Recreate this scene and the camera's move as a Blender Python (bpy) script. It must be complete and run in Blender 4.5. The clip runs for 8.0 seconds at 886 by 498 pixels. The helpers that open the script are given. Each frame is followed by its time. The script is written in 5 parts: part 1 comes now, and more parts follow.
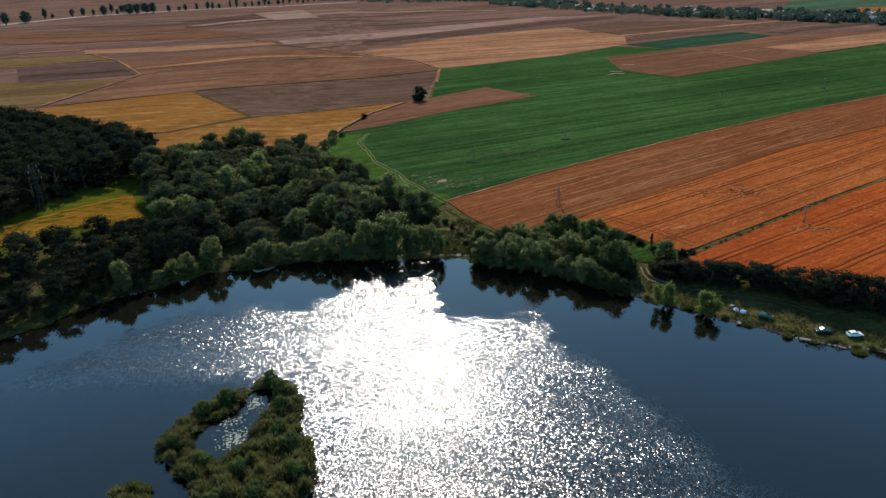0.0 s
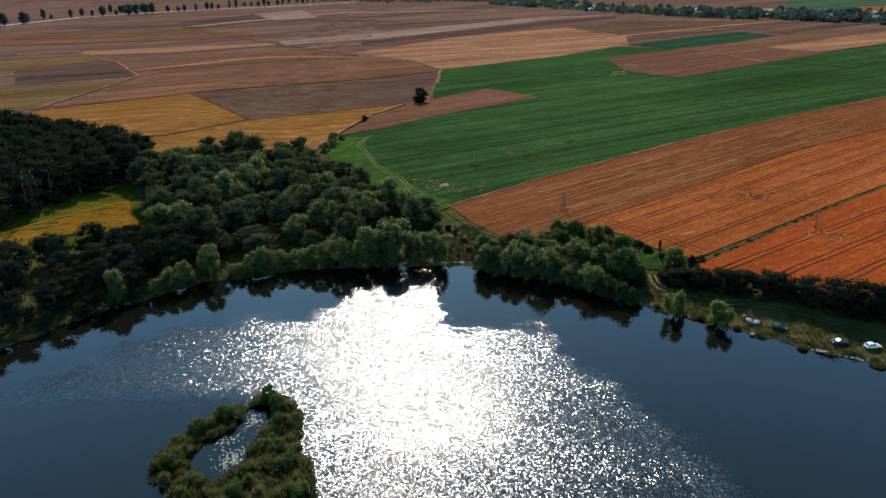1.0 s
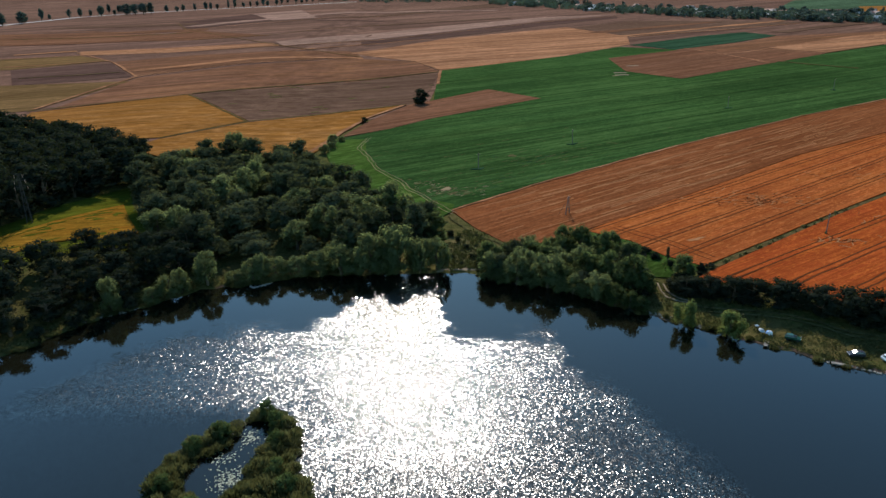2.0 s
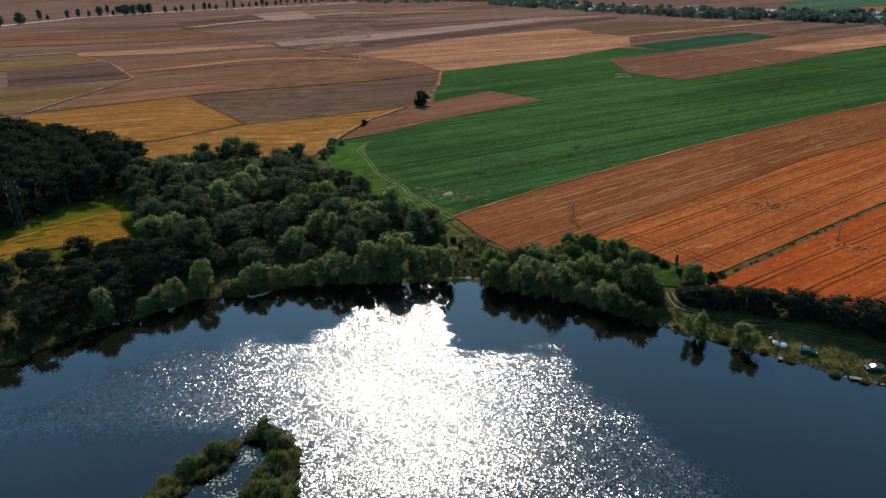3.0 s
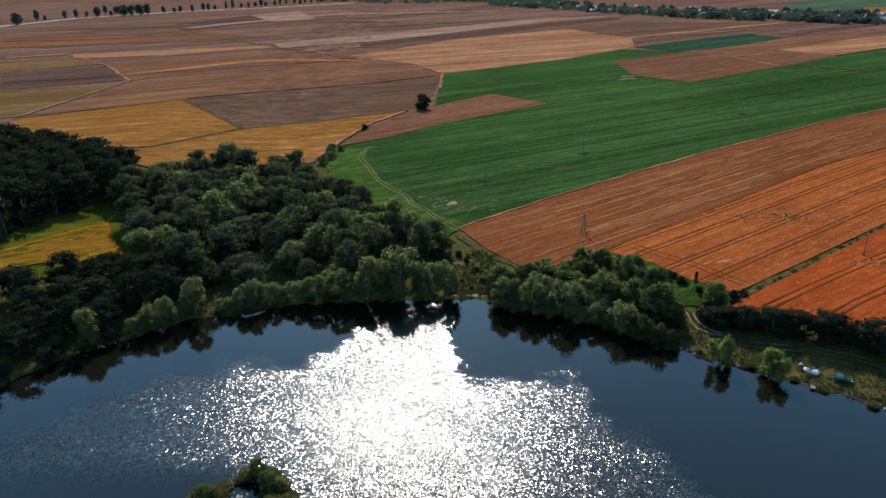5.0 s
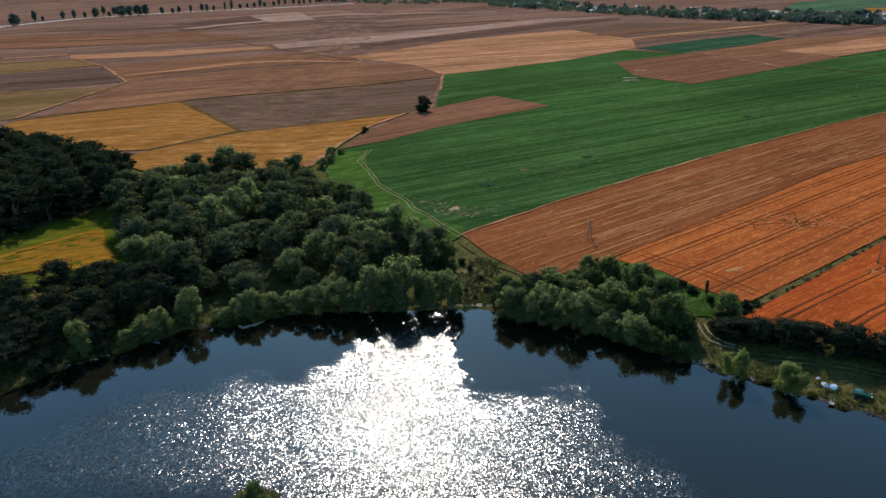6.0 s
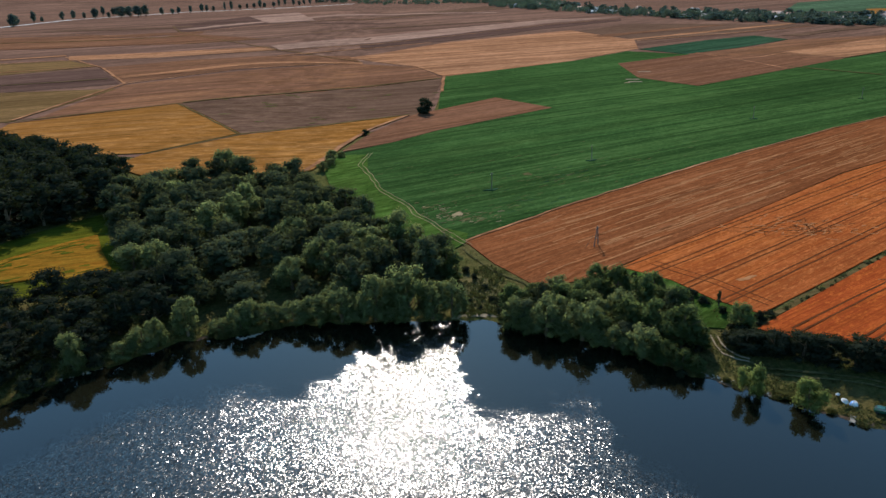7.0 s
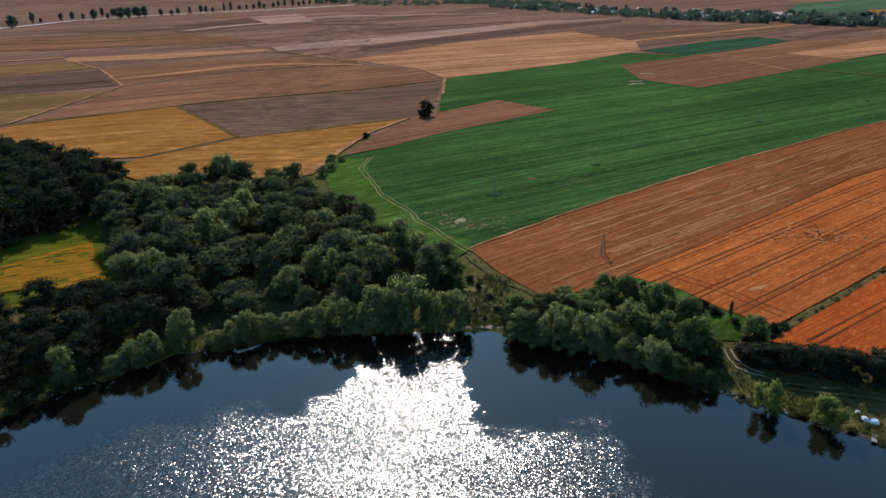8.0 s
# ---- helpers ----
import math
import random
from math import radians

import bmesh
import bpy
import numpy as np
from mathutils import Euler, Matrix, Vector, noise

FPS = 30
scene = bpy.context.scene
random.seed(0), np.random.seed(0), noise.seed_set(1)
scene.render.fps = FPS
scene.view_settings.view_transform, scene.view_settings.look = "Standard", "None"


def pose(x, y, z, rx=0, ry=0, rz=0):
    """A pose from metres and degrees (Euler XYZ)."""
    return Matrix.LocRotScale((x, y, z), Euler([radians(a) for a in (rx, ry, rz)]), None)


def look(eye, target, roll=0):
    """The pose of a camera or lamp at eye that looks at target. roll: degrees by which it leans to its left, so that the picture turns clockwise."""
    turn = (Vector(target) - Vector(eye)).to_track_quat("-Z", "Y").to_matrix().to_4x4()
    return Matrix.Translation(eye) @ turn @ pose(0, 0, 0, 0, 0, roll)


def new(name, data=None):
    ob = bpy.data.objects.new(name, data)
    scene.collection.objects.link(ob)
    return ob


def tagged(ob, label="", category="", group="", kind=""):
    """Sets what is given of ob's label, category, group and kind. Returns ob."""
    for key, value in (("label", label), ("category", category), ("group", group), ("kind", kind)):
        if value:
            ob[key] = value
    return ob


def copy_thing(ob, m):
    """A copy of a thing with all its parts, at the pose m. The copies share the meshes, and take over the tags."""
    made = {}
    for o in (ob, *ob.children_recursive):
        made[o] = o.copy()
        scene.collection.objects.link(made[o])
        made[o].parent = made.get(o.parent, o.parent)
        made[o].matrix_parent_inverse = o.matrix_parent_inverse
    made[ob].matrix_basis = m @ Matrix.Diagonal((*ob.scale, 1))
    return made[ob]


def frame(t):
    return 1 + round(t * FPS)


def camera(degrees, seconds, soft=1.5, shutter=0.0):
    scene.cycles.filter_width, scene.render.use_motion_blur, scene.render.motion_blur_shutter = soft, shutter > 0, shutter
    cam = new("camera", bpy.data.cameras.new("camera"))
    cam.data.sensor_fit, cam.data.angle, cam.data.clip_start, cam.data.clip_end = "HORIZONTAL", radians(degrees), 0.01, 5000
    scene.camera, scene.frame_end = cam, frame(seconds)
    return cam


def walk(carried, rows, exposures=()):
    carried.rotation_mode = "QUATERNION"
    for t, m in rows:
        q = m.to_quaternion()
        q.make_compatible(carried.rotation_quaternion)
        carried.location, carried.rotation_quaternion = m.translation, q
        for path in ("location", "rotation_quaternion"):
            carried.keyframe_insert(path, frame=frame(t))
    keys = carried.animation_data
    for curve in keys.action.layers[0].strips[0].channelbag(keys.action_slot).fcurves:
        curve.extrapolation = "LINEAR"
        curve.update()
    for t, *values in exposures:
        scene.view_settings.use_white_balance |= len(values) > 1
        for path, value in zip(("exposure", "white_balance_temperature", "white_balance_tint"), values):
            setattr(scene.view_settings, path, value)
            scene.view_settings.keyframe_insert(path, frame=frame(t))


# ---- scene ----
cam = camera(65.5, 8.0)
PATH = [
    (0, (1.055, -2.141, 83.358), (0.952, -0.285, 82.618), -1.4),
    (0.5, (0.39, 0.665, 83.445), (0.288, 2.52, 82.705), -1.4),
    (1, (-0.14, 3.517, 83.533), (-0.243, 5.372, 82.793), -1.5),
    (1.5, (-0.758, 6.271, 83.561), (-0.86, 8.126, 82.82), -1.5),
    (3, (-2.66, 14.824, 83.725), (-2.759, 16.68, 82.985), -1.5),
    (3.5, (-3.285, 17.744, 83.757), (-3.383, 19.599, 83.017), -1.5),
    (4, (-3.874, 20.647, 83.82), (-3.971, 22.503, 83.079), -1.5),
    (4.5, (-4.334, 23.578, 83.844), (-4.432, 25.434, 83.104), -1.5),
    (6, (-6.256, 32.308, 83.86), (-6.351, 34.164, 83.122), -1.5),
    (6.5, (-6.931, 35.207, 83.883), (-7.025, 37.064, 83.146), -1.5),
    (7, (-7.533, 38.142, 83.911), (-7.628, 39.999, 83.174), -1.5),
    (7.5, (-8.158, 40.93, 84.007), (-8.253, 42.787, 83.272), -1.5),
    (8, (-8.788, 43.776, 84.061), (-8.882, 45.634, 83.326), -1.5),
]
walk(cam, [(t, look(eye, target, roll)) for t, eye, target, roll in PATH], [(0, 0.72), (4, 0.82), (8, 0.94)])

# ---- world and sun ----
SUN_AZ, SUN_EL = -6.5, 36.5
sun_way = Vector((math.sin(radians(SUN_AZ)) * math.cos(radians(SUN_EL)), math.cos(radians(SUN_AZ)) * math.cos(radians(SUN_EL)), math.sin(radians(SUN_EL))))
world = bpy.data.worlds.new("sky")
scene.world = world
world.use_nodes = True
sky = world.node_tree.nodes.new("ShaderNodeTexSky")
sky.sky_type, sky.sun_disc = "NISHITA", False
sky.sun_elevation, sky.sun_rotation = radians(SUN_EL), radians(SUN_AZ)
sky.air_density, sky.dust_density, sky.ozone_density = 1.2, 0.15, 1.0
back = world.node_tree.nodes["Background"]
back.inputs["Strength"].default_value = 0.146
tint = world.node_tree.nodes.new("ShaderNodeMix")
tint.data_type, tint.blend_type = "RGBA", "MULTIPLY"
tint.inputs["Factor"].default_value = 1.0
tint.inputs["B"].default_value = (0.62, 0.97, 1.10, 1)
world.node_tree.links.new(sky.outputs["Color"], tint.inputs["A"])
world.node_tree.links.new(tint.outputs["Result"], back.inputs["Color"])
sun = new("sun", bpy.data.lights.new("sun", "SUN"))
sun.data.energy, sun.data.angle, sun.data.color = 5.0, radians(0.53), (1.0, 0.92, 0.84)
sun.matrix_world = look(sun_way * 500, (0, 0, 0))


# ---- materials ----
def material(name):
    m = bpy.data.materials.new(name)
    m.use_nodes = True
    nt = m.node_tree
    return m, nt, nt.nodes["Principled BSDF"]


def node(nt, kind, **values):
    n = nt.nodes.new(kind)
    for key, value in values.items():
        n.inputs[key.replace("_", " ")].default_value = value
    return n


def mapped(nt, scale=(1, 1, 1), turn=0.0):
    """World position, turned so that x runs along the rows, and scaled."""
    geo = nt.nodes.new("ShaderNodeNewGeometry")
    spin = nt.nodes.new("ShaderNodeVectorRotate")
    spin.rotation_type = "Z_AXIS"
    spin.inputs["Angle"].default_value = -turn
    nt.links.new(geo.outputs["Position"], spin.inputs["Vector"])
    mul = nt.nodes.new("ShaderNodeVectorMath")
    mul.operation = "MULTIPLY"
    mul.inputs[1].default_value = scale
    nt.links.new(spin.outputs["Vector"], mul.inputs[0])
    return mul.outputs["Vector"]


def noisy(nt, vec, scale=1.0, detail=4.0, low=0.35, high=0.65, rough=0.55):
    n = node(nt, "ShaderNodeTexNoise", Scale=scale, Detail=detail, Roughness=rough)
    nt.links.new(vec, n.inputs["Vector"])
    r = node(nt, "ShaderNodeMapRange", From_Min=low, From_Max=high)
    nt.links.new(n.outputs["Fac"], r.inputs["Value"])
    return r.outputs["Result"]


def blend(nt, fac, a, b, how="MIX"):
    n = nt.nodes.new("ShaderNodeMix")
    n.data_type, n.blend_type = "RGBA", how
    for sock, value in ((n.inputs["Factor"], fac), (n.inputs["A"], a), (n.inputs["B"], b)):
        if isinstance(value, bpy.types.NodeSocket):
            nt.links.new(value, sock)
        elif isinstance(value, (int, float)):
            sock.default_value = value
        else:
            sock.default_value = (*value, 1)
    return n.outputs["Result"]


def times(nt, value, k):
    n = nt.nodes.new("ShaderNodeMath")
    n.operation = "MULTIPLY"
    nt.links.new(value, n.inputs[0])
    n.inputs[1].default_value = k
    return n.outputs["Value"]


def relief(nt, bsdf, value, strength, distance):
    b = node(nt, "ShaderNodeBump", Strength=strength, Distance=distance)
    nt.links.new(value, b.inputs["Height"])
    nt.links.new(b.outputs["Normal"], bsdf.inputs["Normal"])


def maths(nt, how, a, b, c=None):
    """One arithmetic node; sockets or numbers go in."""
    n = nt.nodes.new("ShaderNodeMath")
    n.operation = how
    for sock, value in zip(n.inputs, (a, b, c)):
        if isinstance(value, bpy.types.NodeSocket):
            nt.links.new(value, sock)
        elif value is not None:
            sock.default_value = value
    return n.outputs["Value"]


def ranged(nt, value, a, b, lo=0.0, hi=1.0):
    r = node(nt, "ShaderNodeMapRange", From_Min=a, From_Max=b, To_Min=lo, To_Max=hi)
    nt.links.new(value, r.inputs["Value"])
    return r.outputs["Result"]


def crop(name, main, other, dark, turn=0.0, across=0.35, along=0.012, streak=0.8, patch=0.02, grain=1.6, tone=0.22):
    """A crop, stubble or ploughed field: long streaks along the rows, broad patches and fine grain."""
    m, nt, bsdf = material(name)
    streaks = noisy(nt, mapped(nt, (along * 0.6, across * 1.3, 1), turn), 1.0, 3.0, 0.40, 0.60)
    bands = noisy(nt, mapped(nt, (along * 0.25, across * 0.22, 1), turn), 1.0, 3.0, 0.42, 0.60)
    lines = noisy(nt, mapped(nt, (along * 0.6, across * 2.4, 1), turn), 1.0, 2.0, 0.52, 0.60)
    patches = noisy(nt, mapped(nt), patch, 6.0, 0.40, 0.62, 0.65)
    clumps = noisy(nt, mapped(nt, (0.5, 1.0, 1), turn), patch * 12, 5.0, 0.35, 0.68, 0.7)
    fine = noisy(nt, mapped(nt, (0.5, 1.0, 1), turn), grain, 5.0, 0.25, 0.75, 0.7)
    c = blend(nt, times(nt, streaks, streak), main, other)
    c = blend(nt, times(nt, bands, 0.4), c, dark)
    c = blend(nt, times(nt, patches, 0.5), c, dark)
    c = blend(nt, times(nt, lines, 0.5), c, tuple(v * 0.5 for v in dark))
    c = blend(nt, times(nt, clumps, 0.6), c, tuple(v * 0.7 for v in dark))
    c = blend(nt, times(nt, fine, 0.5), c, tuple(v * 0.6 for v in dark))
    fleck = noisy(nt, mapped(nt, (0.45, 1.0, 1), turn + 0.1), grain * 0.9, 3.0, 0.52, 0.70, 0.75)
    c = blend(nt, times(nt, fleck, 0.3), c, tuple(min(0.6, v * 1.5) for v in other))
    swath = noisy(nt, mapped(nt, (along * 0.5, across * 0.9, 1), turn), 1.0, 7.0, 0.38, 0.62, 0.72)
    speck = noisy(nt, mapped(nt, (0.16, 1.0, 1), turn), grain * 0.55, 6.0, 0.34, 0.66, 0.8)
    drift = noisy(nt, mapped(nt, (0.5, 1.0, 1), turn), patch * 0.7, 4.0, 0.35, 0.65, 0.6)
    for value, k in ((swath, tone), (speck, tone * 0.8), (drift, tone * 0.5)):
        scale = nt.nodes.new("ShaderNodeVectorMath")
        scale.operation = "SCALE"
        nt.links.new(c, scale.inputs[0])
        nt.links.new(ranged(nt, value, 0.0, 1.0, 1 - k, 1 + k), scale.inputs["Scale"])
        c = scale.outputs["Vector"]
    nt.links.new(c, bsdf.inputs["Base Color"])
    bsdf.inputs["Roughness"].default_value = 0.95
    bsdf.inputs["Specular IOR Level"].default_value = 0.0
    relief(nt, bsdf, fine, 0.6, 0.25)
    return m


def leaf(name, light, deep, through_light=0.35, spread=0.6, lit=(0.05, 0.07, 0.015)):
    """Foliage: varies from tree to tree and from leaf to leaf, and lets some light through."""
    m, nt, bsdf = material(name)
    info = nt.nodes.new("ShaderNodeObjectInfo")
    geo = nt.nodes.new("ShaderNodeNewGeometry")
    c = blend(nt, times(nt, info.outputs["Random"], spread), light, deep)
    c = blend(nt, times(nt, geo.outputs["Random Per Island"], 0.3), c, deep)
    nt.links.new(c, bsdf.inputs["Base Color"])
    bsdf.inputs["Roughness"].default_value = 0.65
    bsdf.inputs["Specular IOR Level"].default_value = 0.0
    glow = nt.nodes.new("ShaderNodeBsdfTranslucent")
    nt.links.new(blend(nt, 0.6, c, lit), glow.inputs["Color"])
    both = nt.nodes.new("ShaderNodeMixShader")
    both.inputs["Fac"].default_value = through_light
    nt.links.new(bsdf.outputs["BSDF"], both.inputs[1])
    nt.links.new(glow.outputs["BSDF"], both.inputs[2])
    nt.links.new(both.outputs["Shader"], nt.nodes["Material Output"].inputs["Surface"])
    return m


def plain(name, colour, rough=0.6, metal=0.0, vary=0.25, scale=3.0):
    """A surface with slight stains and grain."""
    m, nt, bsdf = material(name)
    fine = noisy(nt, mapped(nt), scale, 5.0, 0.3, 0.7)
    c = blend(nt, times(nt, fine, vary), colour, tuple(v * 0.45 for v in colour))
    nt.links.new(c, bsdf.inputs["Base Color"])
    bsdf.inputs["Roughness"].default_value, bsdf.inputs["Metallic"].default_value = rough, metal
    bsdf.inputs["Specular IOR Level"].default_value = 0.0 if rough > 0.8 else 0.5
    return m


def by_object(name, colours, rough=0.8):
    """One paint out of several for each object."""
    m, nt, bsdf = material(name)
    info = nt.nodes.new("ShaderNodeObjectInfo")
    ramp = nt.nodes.new("ShaderNodeValToRGB")
    ramp.color_ramp.interpolation = "CONSTANT"
    while len(ramp.color_ramp.elements) < len(colours):
        ramp.color_ramp.elements.new(0.5)
    for i, e in enumerate(ramp.color_ramp.elements):
        e.position, e.color = i / len(colours), (*colours[i], 1)
    nt.links.new(info.outputs["Random"], ramp.inputs["Fac"])
    fine = noisy(nt, mapped(nt), 1.5, 4.0, 0.3, 0.7)
    nt.links.new(blend(nt, times(nt, fine, 0.3), ramp.outputs["Color"], (0.08, 0.06, 0.05)), bsdf.inputs["Base Color"])
    bsdf.inputs["Roughness"].default_value = rough
    return m


def grass_material():
    m, nt, bsdf = material("rough_grass")
    big = noisy(nt, mapped(nt), 0.05, 5.0, 0.4, 0.62)
    mid = noisy(nt, mapped(nt), 0.35, 6.0, 0.44, 0.60, 0.65)
    tufts = noisy(nt, mapped(nt), 0.9, 5.0, 0.46, 0.60, 0.65)
    fine = noisy(nt, mapped(nt), 3.0, 5.0, 0.3, 0.7, 0.7)
    c = blend(nt, big, (0.050, 0.056, 0.016), (0.088, 0.066, 0.026))
    c = blend(nt, times(nt, mid, 0.7), c, (0.030, 0.036, 0.010))
    c = blend(nt, times(nt, tufts, 0.55), c, (0.115, 0.088, 0.035))
    c = blend(nt, times(nt, fine, 0.45), c, (0.016, 0.020, 0.006))
    nt.links.new(c, bsdf.inputs["Base Color"])
    bsdf.inputs["Roughness"].default_value = 0.95
    bsdf.inputs["Specular IOR Level"].default_value = 0.0
    relief(nt, bsdf, fine, 0.8, 0.3)
    return m


LEE = [(-130, 96), (-100, 136), (-90, 150), (-78, 162), (-66, 165), (-55, 168), (-49, 166), (-42, 170), (-37, 178), (-33, 187), (-24, 196), (-14, 199), (-12.5, 188), (-11.5, 176), (-9.5, 166), (-7, 160), (-4, 158), (2, 159), (9, 162.5), (17, 165), (19, 154), (21, 145), (28, 138), (38, 120), (48, 98), (90, 64)]


def water_material():
    """Lake water: wind ripples over the open lake, a calm lee along the wooded shore."""
    m, nt, bsdf = material("lake_water")
    bsdf.inputs["Base Color"].default_value = (0.0040, 0.0042, 0.0024, 1)
    bsdf.inputs["IOR"].default_value = 1.33
    geo = nt.nodes.new("ShaderNodeNewGeometry")
    split = nt.nodes.new("ShaderNodeSeparateXYZ")
    nt.links.new(geo.outputs["Position"], split.inputs["Vector"])
    x, y = split.outputs["X"], split.outputs["Y"]
    edge = nt.nodes.new("ShaderNodeFloatCurve")
    pts = edge.mapping.curves[0].points
    while len(pts) < len(LEE):
        pts.new(0.5, 0.5)
    for p, (px, py) in zip(pts, LEE):
        p.location, p.handle_type = ((px + 130) / 220, (py - 60) / 150), "VECTOR"
    edge.mapping.update()
    stir = noisy(nt, mapped(nt), 0.25, 5.0, 0.3, 0.7, 0.65)
    nt.links.new(ranged(nt, maths(nt, "MULTIPLY_ADD", stir, 5.0, maths(nt, "SUBTRACT", x, 2.5)), -130.0, 90.0), edge.inputs["Value"])
    # metres inside the rippled water, with a frayed edge
    wob = noisy(nt, mapped(nt, (0.6, 1.0, 1), radians(-10)), 0.16, 6.0, 0.3, 0.7, 0.7)
    into = maths(nt, "SUBTRACT", maths(nt, "MULTIPLY_ADD", edge.outputs["Value"], 150.0, 60.0), y)
    into = maths(nt, "MULTIPLY_ADD", wob, 12.0, maths(nt, "SUBTRACT", into, 6.0))
    mask = ranged(nt, into, -3.0, 9.0, 0.02, 1.0)
    # the reedy island shelters the water behind it
    sway = noisy(nt, mapped(nt), 0.14, 5.0, 0.0, 1.0, 0.65)
    beyond = ranged(nt, maths(nt, "MULTIPLY_ADD", sway, 10.0, y), 127.0, 137.0, 0.08, 1.0)
    beside = ranged(nt, x, -45.0, -37.0, 0.08, 1.0)
    power = maths(nt, "MULTIPLY", mask, maths(nt, "MAXIMUM", beyond, beside))
    gusts = noisy(nt, mapped(nt, (0.3, 1.0, 1), radians(-14)), 0.07, 5.0, 0.3, 0.7)
    final = maths(nt, "MULTIPLY", power, ranged(nt, gusts, 0.0, 1.0, 0.66, 1.2))
    tilt = None
    for scale, turn, much in ((5.8, 8, (0.28, 0.30)), (3.7, -20, (0.26, 0.26)), (1.1, 30, (0.09, 0.08))):
        chop = node(nt, "ShaderNodeTexVoronoi", Scale=scale)
        nt.links.new(mapped(nt, (1.0, 0.75, 1), radians(turn)), chop.inputs["Vector"])
        slope = nt.nodes.new("ShaderNodeVectorMath")
        slope.operation = "MULTIPLY_ADD"
        nt.links.new(chop.outputs["Color"], slope.inputs[0])
        slope.inputs[1].default_value = (*much, 0)
        slope.inputs[2].default_value = (-much[0] / 2, -much[1] / 2, 0)
        if tilt:
            both = nt.nodes.new("ShaderNodeVectorMath")
            nt.links.new(tilt.outputs["Vector"], both.inputs[0])
            nt.links.new(slope.outputs["Vector"], both.inputs[1])
            slope = both
        tilt = slope
    scaled = nt.nodes.new("ShaderNodeVectorMath")
    scaled.operation = "SCALE"
    nt.links.new(tilt.outputs["Vector"], scaled.inputs[0])
    nt.links.new(final, scaled.inputs["Scale"])
    up = nt.nodes.new("ShaderNodeVectorMath")
    nt.links.new(scaled.outputs["Vector"], up.inputs[0])
    up.inputs[1].default_value = (0, 0, 1)
    facing = nt.nodes.new("ShaderNodeVectorMath")
    facing.operation = "NORMALIZE"
    nt.links.new(up.outputs["Vector"], facing.inputs[0])
    nt.links.new(facing.outputs["Vector"], bsdf.inputs["Normal"])
    nt.links.new(ranged(nt, power, 0.0, 0.8, 0.03, 0.185), bsdf.inputs["Roughness"])
    return m


ROWS = math.atan2(140, 175)
M_GRASS = grass_material()
M_WATER = water_material()
M_WHEAT = crop("ripe_wheat", (0.236, 0.064, 0.014), (0.290, 0.106, 0.032), (0.150, 0.036, 0.012), ROWS, across=0.9, along=0.03, streak=0.7, grain=1.2, tone=0.15)
M_WHEAT_RED = crop("ripe_wheat_red", (0.248, 0.052, 0.012), (0.288, 0.084, 0.016), (0.165, 0.031, 0.010), ROWS - 0.05, across=0.9, along=0.03, streak=0.7, grain=1.2, tone=0.14)
M_STUBBLE = crop("brown_stubble", (0.134, 0.044, 0.016), (0.188, 0.076, 0.032), (0.092, 0.030, 0.012), ROWS, across=0.6, along=0.02, tone=0.18)
M_GREEN = crop("green_crop", (0.028, 0.060, 0.016), (0.045, 0.082, 0.024), (0.012, 0.029, 0.009), ROWS - 0.12, across=0.30, along=0.006, patch=0.014, grain=1.0, tone=0.28)
M_FARGREEN = crop("pale_green_crop", (0.044, 0.074, 0.040), (0.054, 0.084, 0.048), (0.030, 0.052, 0.028), ROWS, across=0.05, along=0.003, grain=0.2)
M_DEEPGREEN = crop("dark_green_crop", (0.022, 0.048, 0.024), (0.030, 0.053, 0.030), (0.012, 0.032, 0.017), ROWS, across=0.1, along=0.006, grain=0.3)
M_RED = crop("reddish_soil", (0.132, 0.060, 0.031), (0.122, 0.060, 0.035), (0.090, 0.041, 0.023), ROWS, across=0.10, along=0.006, patch=0.012, grain=0.5, tone=0.18)
M_YELLOW = crop("yellow_barley", (0.190, 0.085, 0.021), (0.204, 0.103, 0.038), (0.128, 0.053, 0.012), radians(20), across=0.16, along=0.006, patch=0.012, grain=0.5, tone=0.24)
M_MAUVE = crop("ploughed_earth", (0.104, 0.061, 0.037), (0.093, 0.055, 0.038), (0.062, 0.035, 0.023), radians(20), across=0.14, along=0.006, patch=0.012, grain=0.5, tone=0.24)
M_BROWN = crop("brown_field", (0.145, 0.068, 0.030), (0.130, 0.065, 0.038), (0.092, 0.044, 0.026), radians(30), across=0.10, along=0.006, grain=0.4, tone=0.22)
M_PLAIN = crop("far_stubble", (0.120, 0.066, 0.044), (0.146, 0.083, 0.055), (0.080, 0.045, 0.033), radians(38), across=0.026, along=0.0015, patch=0.004, grain=0.25, tone=0.26)
M_DARKSOIL = crop("dark_soil", (0.080, 0.045, 0.034), (0.076, 0.045, 0.034), (0.052, 0.030, 0.023), radians(30), across=0.10, along=0.006, patch=0.012, grain=0.3)
M_PALE = crop("pale_straw", (0.205, 0.124, 0.088), (0.225, 0.145, 0.106), (0.145, 0.086, 0.064), radians(38), across=0.10, along=0.006, patch=0.012, grain=0.2, tone=0.28)
M_TAN = crop("tan_stubble", (0.228, 0.106, 0.050), (0.248, 0.130, 0.074), (0.155, 0.072, 0.036), radians(25), across=0.12, along=0.006, grain=0.3, tone=0.32)
M_OLIVE = crop("olive_fallow", (0.112, 0.067, 0.026), (0.132, 0.078, 0.034), (0.076, 0.046, 0.020), radians(25), across=0.10, along=0.006, patch=0.012, grain=0.3)
M_GOLD = crop("golden_wheat", (0.215, 0.078, 0.010), (0.165, 0.092, 0.013), (0.100, 0.058, 0.008), radians(25), across=0.4, along=0.02)
